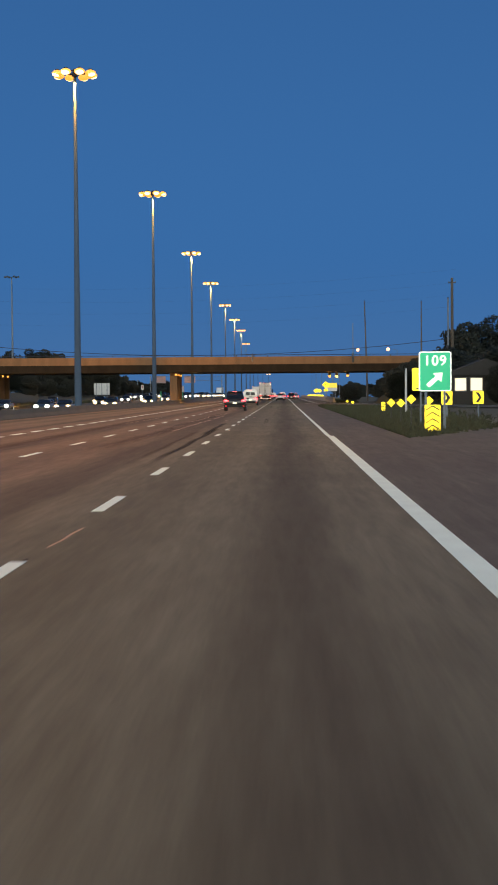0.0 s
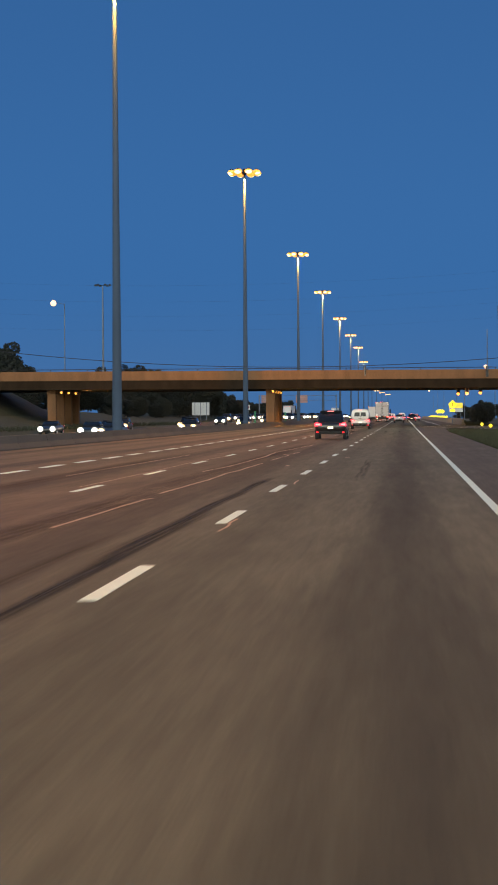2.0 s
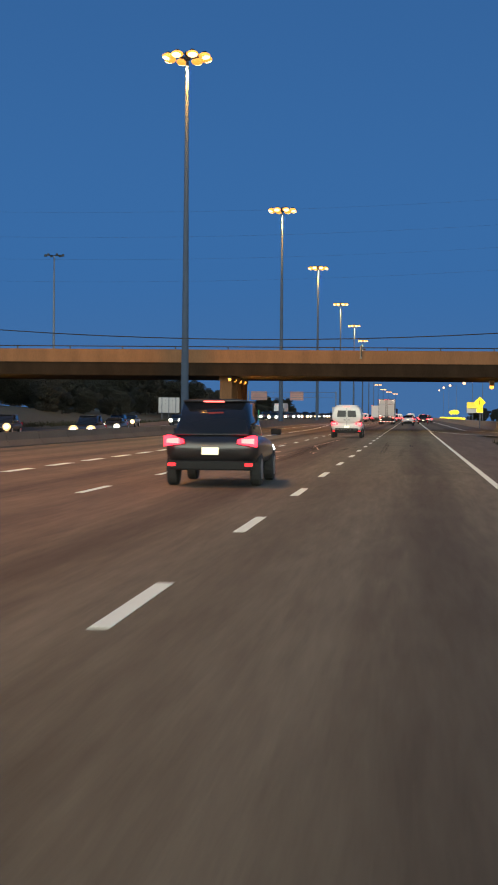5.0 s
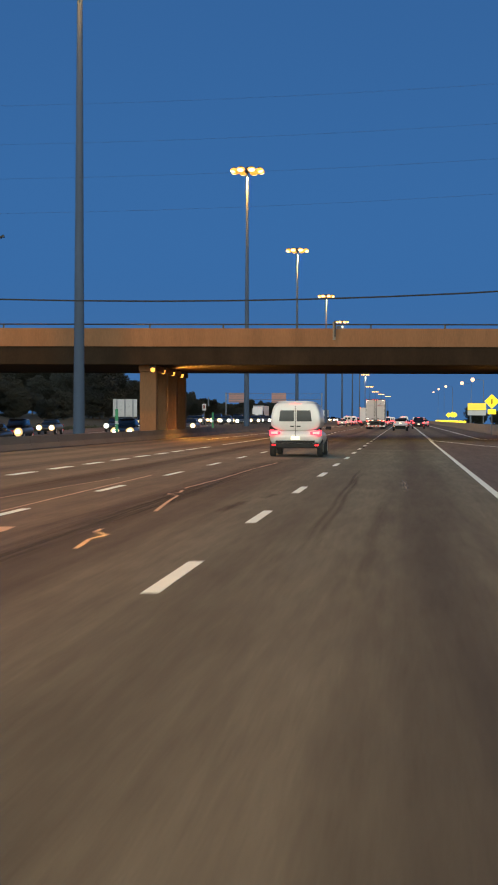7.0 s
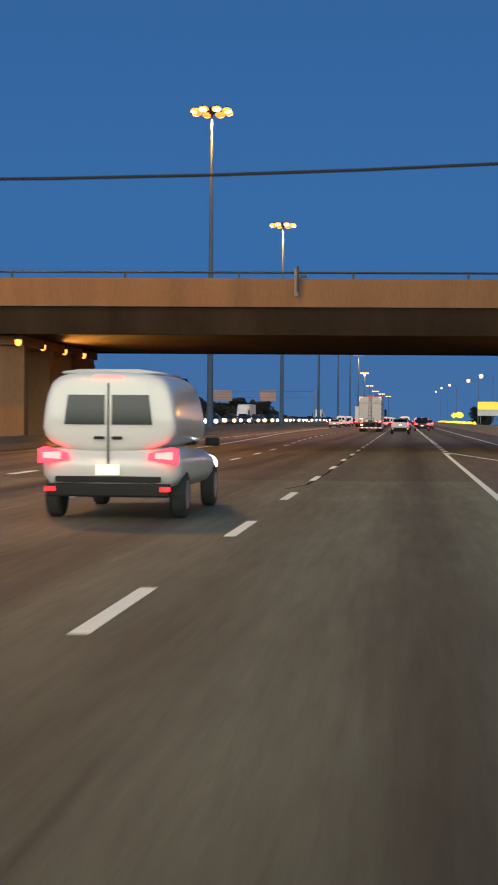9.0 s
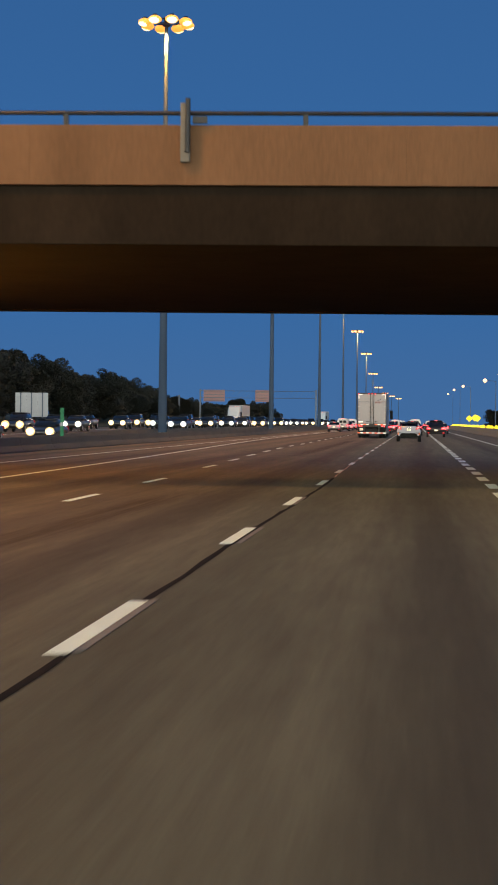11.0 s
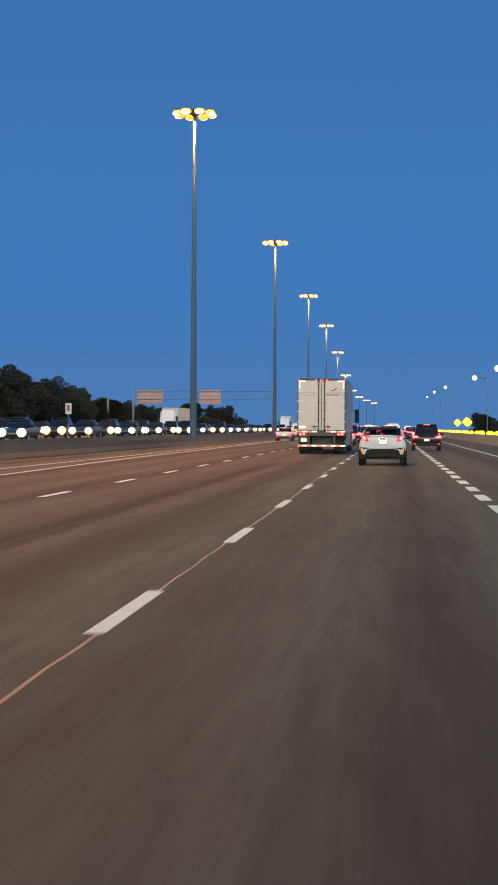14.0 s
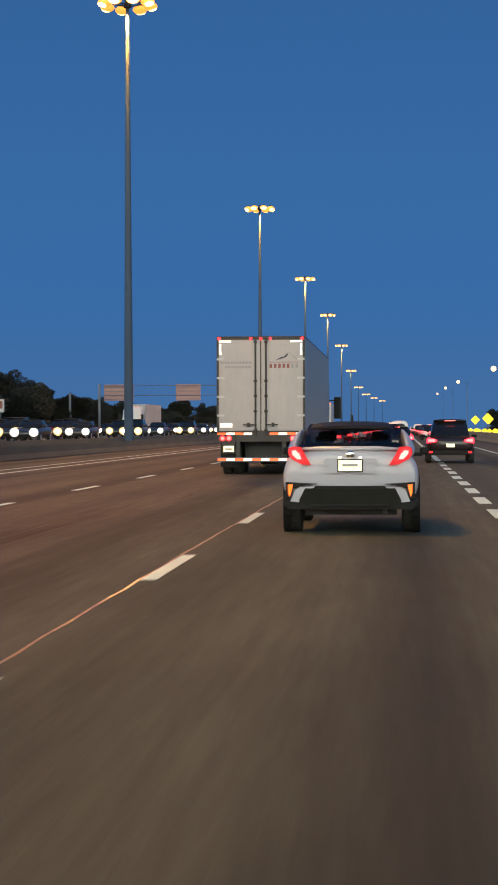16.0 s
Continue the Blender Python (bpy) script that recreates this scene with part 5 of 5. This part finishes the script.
    part("plate_frame", box(-0.165, 0.165, -0.016, -0.006, 0.815, 0.985, 0.004), M["black_plastic"], t, "thin dark plate frame")
    pl = part("number_plate", box(-0.15, 0.15, -0.028, -0.017, 0.832, 0.972, 0.005), M["plate"], t, "pale number plate with added glow")
    part("lettering", box(-0.10, 0.10, -0.034, -0.0285, 0.89, 0.925), M["plate_bar"], pl)
    for s in (-1, 1):
        part("plate_lamp", box(s * 0.13 - 0.018, s * 0.13 + 0.018, -0.05, -0.03, 1.0, 1.014), M["plate_lamp"], t)
    bd = bmesh.new()
    bmesh.ops.create_uvsphere(bd, u_segments=14, v_segments=8, radius=0.07)
    bmesh.ops.transform(bd, matrix=Matrix.Translation((0, -0.005, 1.045)) @ Matrix.Diagonal((1, 0.25, 0.66, 1)), verts=bd.verts)
    part("badge", bd, M["chrome"], t, "plain oval chrome badge", smooth=True)
    return t


def paint(name, c):
    return material(name, c, 0.28, vary=0.03, coat=0.6)


def traffic_car(label, colour, kind, lamps, oncoming=False):
    """A smaller-detail car; its rear faces -y."""
    t = thing("car", label, "car", "motorway traffic")
    mat = paint("paint " + label, colour)
    L, H, W_, back = {"sedan": (4.6, 1.46, 0.9, 0.95), "suv": (4.7, 1.7, 0.93, 0.25), "van": (5.2, 2.05, 0.98, -0.3)}[kind]
    zt = H
    body = [ring(0.0, [(W_ * 0.8, 0.45), (W_ * 0.95, 0.6), (W_ * 0.95, 0.9), (W_ * 0.8, 1.0)]),
            ring(0.25, [(W_ * 0.85, 0.32), (W_, 0.6), (W_, 0.92), (W_ * 0.82, 1.04)]),
            ring(1.5, [(W_ * 0.88, 0.28), (W_, 0.6), (W_, 0.92), (W_ * 0.82, 1.02)]),
            ring(L - 1.3, [(W_ * 0.88, 0.28), (W_, 0.6), (W_, 0.88), (W_ * 0.82, 0.98)]),
            ring(L - 0.3, [(W_ * 0.86, 0.3), (W_ * 0.97, 0.5), (W_ * 0.95, 0.72), (W_ * 0.7, 0.84)]),
            ring(L, [(W_ * 0.75, 0.38), (W_ * 0.85, 0.5), (W_ * 0.82, 0.66), (W_ * 0.6, 0.74)])]
    softened(part("body", loft(body), mat, t), 1)
    if kind == "van":
        cargo = [ring(0.0, [(W_ * 0.90, 0.92), (W_ * 0.89, 1.35), (W_ * 0.80, zt - 0.2), (W_ * 0.55, zt - 0.08)]),
                 ring(0.06, [(W_ * 0.96, 0.90), (W_ * 0.94, 1.38), (W_ * 0.86, zt - 0.16), (W_ * 0.6, zt - 0.02)]),
                 ring(0.5, [(W_ * 0.98, 0.90), (W_ * 0.95, 1.4), (W_ * 0.87, zt - 0.13), (W_ * 0.6, zt)]),
                 ring(2.9, [(W_ * 0.98, 0.90), (W_ * 0.95, 1.4), (W_ * 0.87, zt - 0.13), (W_ * 0.6, zt)]),
                 ring(3.3, [(W_ * 0.97, 0.92), (W_ * 0.93, 1.35), (W_ * 0.84, zt - 0.2), (W_ * 0.58, zt - 0.08)]),
                 ring(3.7, [(W_ * 0.95, 0.94), (W_ * 0.9, 1.15), (W_ * 0.8, zt - 0.42), (W_ * 0.55, zt - 0.34)])]
        softened(part("cargo_body", loft(cargo), mat, t), 2)
        for s in (-1, 1):
            xa, xb = sorted((s * 0.05, s * 0.60))
            part("rear_window", slab([(xa, 1.30), (xb, 1.30), (xb - (0.05 if s > 0 else 0), 1.70), (xa + (0.05 if s < 0 else 0), 1.70)], -0.02, 0.3), M["glass"], t, "dark rear window")
            part("door_handle", box(s * 0.12 - 0.07, s * 0.12 + 0.07, -0.04, 0.02, 1.1, 1.14, 0.008), M["black_plastic"], t)
        part("door_seam", box(-0.008, 0.008, -0.014, 0.02, 0.62, 1.86), M["black_plastic"], t)
        part("door_sill", box(-0.72, 0.72, -0.035, 0.05, 0.52, 0.60, 0.01), M["black_plastic"], t)
    g0 = 3.0 if kind == "van" else back - 0.15
    gl = [ring(g0, [(W_ * 0.8, 0.99), (W_ * 0.78, 1.01), (W_ * 0.7, 1.03)]),
          ring(3.2 if kind == "van" else back + 0.5, [(W_ * 0.82, 0.98), (W_ * 0.77, 1.25), (W_ * 0.66, zt - 0.05)]),
          ring(3.5 if kind == "van" else 2.4, [(W_ * 0.82, 0.98), (W_ * 0.77, 1.25), (W_ * 0.66, zt - (0.12 if kind == "van" else 0.04))]),
          ring(4.05 if kind == "van" else 3.45, [(W_ * 0.8, 0.96), (W_ * 0.76, 0.98), (W_ * 0.66, 0.99)])]
    part("glasshouse", loft(gl), M["glass"], t, "dark glass", smooth=True)
    part("roof", loft([ring(back + 0.42, [(W_ * 0.67, zt - 0.06), (W_ * 0.66, zt - 0.03), (W_ * 0.4, zt)]), ring(2.5, [(W_ * 0.67, zt - 0.06), (W_ * 0.66, zt - 0.03), (W_ * 0.4, zt)])]), mat, t, smooth=True)
    for s in (-1, 1):
        x0, x1 = sorted((s * W_ * 0.62, s * W_ * 0.97))
        xi, xo = s * W_ * 0.56, s * W_ * 0.97
        tl = part("tail_lamp", slab([(xi, 0.83), (xo, 0.77), (xo, 0.97), (s * W_ * 0.88, 1.0), (xi, 0.91)], -0.02, 0.1), M["tail_lens"] if oncoming else M["tail_far"], t, "red tail lamp")
        # the red reflector borrows tail-lamp glow for returned light
        xr = s * W_ * 0.8
        part("reflector", box(xr - 0.07, xr + 0.07, -0.045, -0.031, 0.4, 0.46), M["tail"], t, "small red reflector with added glow")
        xc = s * W_ * 0.78
        if not oncoming:
            part("core", slab([(xc - 0.12, 0.845), (xc + 0.12, 0.83), (xc + 0.12, 0.935), (xc - 0.12, 0.92)], -0.03, -0.021), M["brake_far"], tl)
        x0, x1 = sorted((s * W_ * 0.43, s * W_ * 0.93))
        # oncoming lamps are swollen into balls, glare built into their shape
        hl = bmesh.new()
        bmesh.ops.create_uvsphere(hl, u_segments=12, v_segments=8, radius=1.0)
        bmesh.ops.transform(hl, matrix=Matrix.Translation(((x0 + x1) / 2, L - 0.06, 0.65)) @ Matrix.Diagonal(((0.36 if kind == "suv" else 0.30) if oncoming else (x1 - x0) / 2, 0.12, (0.33 if kind == "suv" else 0.28) if oncoming else 0.17, 1)), verts=hl.verts)
        lamp = part("head_lamp", hl, lamps, t, "glowing headlamp", smooth=True)
        if oncoming:
            core = bmesh.new()
            bmesh.ops.create_uvsphere(core, u_segments=10, v_segments=8, radius=1.0)
            bmesh.ops.transform(core, matrix=Matrix.Translation(((x0 + x1) / 2, L + 0.02, 0.65)) @ Matrix.Diagonal((0.2, 0.12, 0.17, 1)), verts=core.verts)
            part("bulb", core, M["beam_core"], lamp, "white-hot glare core", smooth=True)
        if oncoming and kind == "suv":
            fog = bmesh.new()
            bmesh.ops.create_uvsphere(fog, u_segments=10, v_segments=6, radius=1.0)
            bmesh.ops.transform(fog, matrix=Matrix.Translation((s * W_ * 0.66, L - 0.1, 0.36)) @ Matrix.Diagonal((0.14, 0.16, 0.07, 1)), verts=fog.verts)
            part("fog_lamp", fog, lamps, t, "glowing fog lamp", smooth=True)
        x0, x1 = sorted((s * W_ * 0.99, s * (W_ + 0.2)))
        part("mirror", box(x0, x1, 2.9, 3.05, 0.98, 1.1, 0.02), M["black_plastic"], t)
        for y in (0.85, L - 0.9):
            wheel(t, s * (W_ - 0.11), y, 0.33, 0.21, s)
    part("bumper", box(-W_ * 0.85, W_ * 0.85, -0.03, 0.2, 0.32, 0.5, 0.03), M["black_plastic"], t)
    part("number_plate", box(-0.16, 0.16, -0.04, -0.022, 0.62, 0.76), M["plate"], t, "pale number plate")
    part("brake_strip", box(-0.2, 0.2, max(back + 0.30, -0.01), max(back + 0.34, 0.03), zt - 0.12 if kind == "van" else zt - 0.07, zt - 0.09 if kind == "van" else zt - 0.04), M["tail_core"], t)
    return t


def trailer():
    t = thing("semi_trailer", "white box semi-trailer with red marker lamps lit", "trailer")
    L, W_ = 16.1, 1.3
    part("box_side", box(W_ - 0.04, W_, 0.06, L, 1.18, 4.03, 0.01), M["trailer_side"], t, "grey aluminium side wall")
    part("box_side", box(-W_, -W_ + 0.04, 0.06, L, 1.18, 4.03, 0.01), M["trailer_side"], t, "grey aluminium side wall")
    part("box_front", box(-W_ + 0.041, W_ - 0.041, L - 0.05, L, 1.18, 4.03), M["trailer_side"], t)
    part("box_roof", box(-W_, W_, 0.0, L, 4.034, 4.07, 0.01), M["frame_dark"], t, "dark roof edge")
    part("floor_frame", box(-W_ + 0.05, W_ - 0.05, 0.06, L, 1.02, 1.176), M["frame_dark"], t)
    rearf = bmesh.new()
    box(-W_, -W_ + 0.06, -0.02, 0.055, 1.0, 4.03, bm=rearf)
    box(W_ - 0.06, W_, -0.02, 0.055, 1.0, 4.03, bm=rearf)
    box(-W_ + 0.06, W_ - 0.06, -0.02, 0.055, 3.97, 4.03, bm=rearf)
    box(-W_ + 0.06, W_ - 0.06, -0.02, 0.055, 0.98, 1.29, bm=rearf)
    part("door_seal", box(-0.03, 0.03, 0.02, 0.05, 1.3, 3.965), M["black_plastic"], t, "dark rubber seal between the doors")
    part("rear_frame", rearf, M["frame_dark"], t, "dark steel rear frame")
    for s in (-1, 1):
        x0, x1 = sorted((s * 0.014, s * (W_ - 0.065)))
        d = part("door", box(x0, x1, 0.0, 0.045, 1.3, 3.965, 0.01), M["trailer_white"], t, "white rear door")
        for z in (1.75, 2.3, 2.85, 3.4):
            xh = s * (W_ - 0.12)
            part("hinge", box(xh - 0.11, xh + 0.11, -0.035, -0.002, z - 0.03, z + 0.03), M["panel_white"], d)
        for xr in (0.155,):
            part("lock_rod", rod((s * xr, -0.04, 1.18), (s * xr, -0.04, 3.98), 0.026, 10), M["frame_dark"], d)
        for z in (1.87, 2.32, 2.76, 3.9, 1.32):
            part("rod_guide", box(s * 0.155 - 0.05, s * 0.155 + 0.05, -0.07, -0.002, z - 0.035, z + 0.035), M["frame_dark"], d)
        x0, x1 = sorted((s * 0.12, s * 0.52))
        part("handle", box(x0, x1, -0.09, -0.06, 1.46, 1.495, 0.006), M["frame_dark"], d)
        xk = s * 0.36
        part("latch", box(xk - 0.04, xk + 0.04, -0.1, -0.045, 1.42, 1.54, 0.006), M["frame_dark"], d)
        x0, x1 = sorted((s * 0.87, s * 1.22))
        part("tape_strip", box(x0, x1, -0.028, -0.022, 3.89, 3.95), M["tape_white"], t, "white reflective tape with added glow")
        x0, x1 = sorted((s * 1.16, s * 1.22))
        part("tape_strip", box(x0, x1, -0.028, -0.022, 3.52, 3.85), M["tape_white"], t, "white reflective tape with added glow")
        for xl in (0.94, 1.12):
            ho_ = part("tail_lamp", disc_y(s * xl, 1.08, 0.082, -0.055, -0.021), M["tail"], t, "round red tail lamp")
            part("core", disc_y(s * xl, 1.08, 0.055, -0.062, -0.056), M["tail_core"], ho_)
        part("bumper_post", box(s * 0.68 - 0.06, s * 0.68 + 0.06, 0.02, 0.12, 0.44, 1.0), M["grey_plastic"], t)
        part("mud_flap", box(s * 0.95 - 0.3, s * 0.95 + 0.3, 0.62, 0.64, 0.22, 0.95), M["black_plastic"], t)
        for y in (1.4, 2.7):
            for x in (0.78, 1.1):
                wheel(t, s * x, y, 0.51, 0.27, s, x > 1)
        part("side_skirt", box(s * 1.24 - 0.015, s * 1.24 + 0.015, 4.0, 12.0, 0.4, 1.17), M["trailer_side"], t)
        part("landing_leg", box(s * 0.9 - 0.07, s * 0.9 + 0.07, 12.6, 12.75, 0.35, 1.1), M["frame_dark"], t)
        for y in (1.0, 5.5, 10.0, 15.0):
            part("side_marker", box(s * 1.31 - 0.012, s * 1.31 + 0.012, y - 0.06, y + 0.06, 1.24, 1.3), M["amber"], t)
    for x in (-1.22, -0.29, 0, 0.29, 1.22):
        part("marker_lamp", disc_y(x, 4.0, 0.045, -0.05, -0.021), M["marker"], t, "small red marker lamp")
    for k in range(10):
        xa = -1.28 + 0.256 * k
        for z, on in ((1.215, True), (0.455, True)):
            if z > 1 and 4 <= k <= 5:
                continue
            part("tape_block", box(xa + 0.004, xa + 0.252, -0.03 if z > 1 else -0.012, -0.022 if z > 1 else -0.004, z - 0.035, z + 0.035), M["tape_white"] if k % 2 else M["tape_red"], t)
    part("underride_bar", box(-1.28, 1.28, -0.002, 0.11, 0.39, 0.52, 0.01), M["galv"], t)
    part("axle_frame", box(-0.55, 0.55, 0.9, 3.6, 0.45, 0.98), M["frame_dark"], t)
    pl = part("number_plate", box(-1.1, -0.8, -0.03, -0.005, 0.68, 0.86, 0.005), M["plate"], t, "pale number plate")
    part("plate_bracket", box(-1.14, -0.76, -0.004, 0.02, 0.64, 0.98), M["frame_dark"], t)
    part("lettering", box(-1.06, -0.84, -0.036, -0.0305, 0.74, 0.79), M["plate_bar"], pl)
    part("placard", box(-1.2, -0.84, -0.012, -0.004, 1.40, 1.52), M["tape_white"], t, "white reflective sticker with added glow")
    for x0, x1, z in ((-1.17, -0.26, 3.30), (-1.05, -0.28, 3.17)):
        x = x0
        while x < x1:
            w = 0.05 + 0.03 * abs(math.sin(x * 31))
            part("print_bar", box(x, min(x + w, x1), -0.008, -0.003, z - 0.035, z + 0.035), M["print_grey"], t)
            x += w + 0.018
    part("logo_peak", slab([(0.42, 3.36), (0.62, 3.47), (0.66, 3.46), (0.82, 3.6), (0.76, 3.46), (0.62, 3.41), (0.56, 3.4)], -0.008, -0.003), M["print_navy"], t, "dark peak-shaped emblem")
    part("logo_slope", slab([(0.83, 3.6), (1.05, 3.38), (1.12, 3.35), (1.07, 3.41)], -0.008, -0.003), M["print_grey"], t)
    for k in range(7):
        x = 0.26 + 0.127 * k
        part("print_bar", box(x, x + 0.075, -0.008, -0.003, 3.14, 3.26), M["print_red"] if k < 5 else M["print_grey"], t)
    part("print_rule", box(0.26, 1.14, -0.008, -0.003, 3.30, 3.315), M["print_red"], t)
    return t


def disc_y(x, z, r, y0, y1, n=16):
    return slab([(x + r * math.cos(math.tau * i / n), z + r * math.sin(math.tau * i / n)) for i in range(n)], y0, y1)


def tractor(label, group, colour, lamps):
    t = thing("tractor_unit", label, "truck", group)
    mat = paint("cab " + label, colour)
    cab = [ring(0.0, [(1.1, 0.95), (1.2, 1.2), (1.2, 3.2), (1.0, 3.75)]), ring(1.6, [(1.1, 0.95), (1.2, 1.2), (1.2, 3.2), (0.95, 3.6)]),
           ring(2.5, [(1.1, 0.95), (1.18, 1.2), (1.12, 2.5), (0.9, 2.75)]), ring(3.1, [(1.1, 0.95), (1.15, 1.2), (1.1, 1.85), (0.9, 1.95)])]
    part("cab", loft(cab), mat, t, smooth=False)
    part("windscreen", loft([ring(2.42, [(0.98, 2.0), (0.95, 2.55), (0.8, 2.7)]), ring(3.0, [(0.95, 1.98), (0.92, 2.02), (0.8, 2.04)])]), M["glass"], t, "dark windscreen")
    part("hood", loft([ring(3.0, [(0.85, 0.7), (1.0, 1.0), (0.98, 1.7), (0.7, 1.88)]), ring(4.7, [(0.8, 0.6), (0.9, 0.9), (0.85, 1.45), (0.6, 1.6)])]), mat, t)
    part("grille", box(-0.5, 0.5, 4.68, 4.76, 0.75, 1.5, 0.02), M["chrome"], t)
    part("bumper", box(-1.1, 1.1, 4.55, 4.85, 0.35, 0.68, 0.04), M["chrome"], t)
    part("chassis", box(-0.45, 0.45, -4.0, 4.5, 0.6, 0.93), M["frame_dark"], t)
    for s in (-1, 1):
        x0, x1 = sorted((s * 0.62, s * 1.0))
        part("head_lamp", box(x0, x1, 4.62, 4.8, 0.85, 1.1, 0.03), lamps, t, "glowing headlamp")
        x0, x1 = sorted((s * 1.34, s * 1.62))
        mi = part("mirror", box(x0, x1, 2.75, 2.9, 1.75, 2.65, 0.05), M["black_plastic"], t, "large black mirror")
        part("mirror_arm", rod((s * 1.15, 2.7, 2.5), (s * 1.4, 2.8, 2.5), 0.025), M["frame_dark"], mi)
        part("fuel_tank", disc_x(min(s * 0.7, s * 1.15), max(s * 0.7, s * 1.15), 0.6, 0.65, 0.32, 16), M["chrome"], t)
        for y in (-2.6, -1.3):
            for x in (0.78, 1.1):
                wheel(t, s * x, y, 0.51, 0.27, s, x > 1)
        wheel(t, s * 1.03, 3.9, 0.51, 0.28, s)
        for x in (0.25, 0.75):
            part("roof_marker", box(s * x - 0.05, s * x + 0.05, 1.62, 1.7, 3.62, 3.7), M["amber"], t)
    return t


car = crossover()
car.matrix_basis = pose(-0.24, 202.2, 0)
tr_ = trailer()
tr_.matrix_basis = pose(-3.68, 229.4, 0)
tu = tractor("dark tractor unit pulling the white semi-trailer", "", (0.03, 0.035, 0.05), M["head_cool"])
tu.matrix_basis = pose(-3.68, 229.4 + 17.2, 0)

suv = traffic_car("dark sport utility car with red tail lamps lit", (0.02, 0.016, 0.018), "suv", M["head_cool"])
suv.matrix_basis = pose(2.3, 245.2, 0)
sedan_d = traffic_car("dark sedan with tail lamps lit", (0.03, 0.032, 0.04), "sedan", M["head_warm"])
sedan_s = traffic_car("silver sedan with lamps lit", (0.38, 0.39, 0.41), "sedan", M["head_cool"])
suv_w = traffic_car("white sport utility car with lamps lit", (0.72, 0.72, 0.72), "suv", M["head_cool"])
suv_r = traffic_car("dark red sport utility car with lamps lit", (0.16, 0.015, 0.015), "suv", M["head_warm"])
van = traffic_car("white van with tail lamps lit", (0.58, 0.58, 0.57), "van", M["head_cool"])
van.matrix_basis = pose(-3.8, 63.5, 0)
lead = traffic_car("black sport utility car with tail lamps lit", (0.014, 0.013, 0.014), "suv", M["head_cool"])
lead.matrix_basis = pose(-3.7, -8, 0)
glare = [traffic_car("dark grey sedan with cool headlamps lit", (0.02, 0.021, 0.024), "sedan", M["beam_cool"], True),
         traffic_car("dark sport utility car with warm headlamps lit", (0.016, 0.014, 0.014), "suv", M["beam_warm"], True),
         traffic_car("dark sedan with warm headlamps lit", (0.02, 0.018, 0.018), "sedan", M["beam_warm"], True)]
bx = thing("box_truck", "pale box truck far ahead with amber roof lamps lit", "truck", "motorway traffic")
part("body", box(-1.25, 1.25, 0.0, 7.2, 1.0, 3.7, 0.04), M["trailer_white"], bx, "pale box body")
part("door", box(-1.15, 1.15, -0.03, -0.002, 1.1, 3.55, 0.01), M["panel_white"], bx, "roll-up rear door")
part("cab", box(-1.1, 1.1, 7.3, 9.3, 0.6, 2.6, 0.12), M["trailer_side"], bx)
part("chassis", box(-0.5, 0.5, 0.0, 9.0, 0.5, 0.996), M["frame_dark"], bx)
for s_ in (-1, 1):
    part("tail_lamp", box(s_ * 0.95 - 0.14, s_ * 0.95 + 0.14, -0.05, -0.002, 0.8, 0.98, 0.02), M["tail_far"], bx, "glowing red tail lamp")
    part("roof_lamp", box(s_ * 1.1 - 0.1, s_ * 1.1 + 0.1, -0.05, -0.002, 3.6, 3.72, 0.02), M["amber"], bx, "amber roof lamp")
    for yy in (1.6, 8.2):
        wheel(bx, s_ * 1.0, yy, 0.46, 0.3, s_)
bx.matrix_basis = pose(-7.4, 338, 0)
fleet = [sedan_d, sedan_s, suv_w, suv_r]
rc = random.Random(21)
ahead = []
for lane, y0 in ((-7.5, 356), (-11.25, 318), (-3.75, 272), (0.0, 262), (3.7, 300)):
    y = y0
    while y < 640:
        ahead.append((lane + rc.uniform(-0.25, 0.25), y))
        y += rc.uniform(13, 27)
onc = []
for lane, y0 in ((-23.0, -60), (-26.7, -85), (-30.4, -40), (-34.0, 60)):
    y = y0
    while y < 640:
        onc.append((lane + rc.uniform(-0.25, 0.25), y))
        y += rc.uniform(38, 80) if y < 190 else rc.uniform(11, 24) if y < 420 else rc.uniform(16, 34)
placed = 0
for x, y in ahead:
    m = pose(x + bend(y), y, profile(y), math.degrees(math.atan((profile(y + 4) - profile(y)) / 4)))
    if placed < 4:
        fleet[placed].matrix_basis = m
    else:
        copy_thing(rc.choice(fleet + [van, suv_w]) if y > 290 else fleet[rc.randrange(4)], m)
    placed += 1
placed_on = 0
BIG = [(-34.1, 395.0), (-26.7, 560.0)]
for x, y in onc:
    if any(abs(x - bx) < 1.5 and -8 < y - by < 30 for bx, by in BIG):
        continue
    m = pose(x + bend(y), y, profile(y) + opposite(y), 0, 0, 180)
    if placed_on < 3:
        glare[placed_on].matrix_basis = m
    else:
        copy_thing(rc.choice(glare), m)
    placed_on += 1
ot = tractor("white tractor unit with headlamps lit, oncoming", "oncoming trucks", (0.6, 0.6, 0.58), M["head_cool"])
ot.matrix_basis = pose(*BIG[0], opposite(BIG[0][1]), 0, 0, 180)
copy_thing(ot, pose(*BIG[1], opposite(BIG[1][1]), 0, 0, 180))
for x, y in BIG:
    bt = thing("box_trailer", "pale box trailer behind an oncoming truck", "trailer", "oncoming trailers")
    part("box", box(-1.3, 1.3, 0, 14.0, 1.15, 4.0, 0.03), M["trailer_white"], bt)
    part("frame", box(-0.5, 0.5, 0.0, 13.5, 0.7, 1.146), M["frame_dark"], bt)
    for s in (-1, 1):
        for yy in (11.4, 12.7):
            wheel(bt, s * 1.05, yy, 0.5, 0.3, s, False)
    bt.matrix_basis = pose(x, y + 1.2, opposite(y))
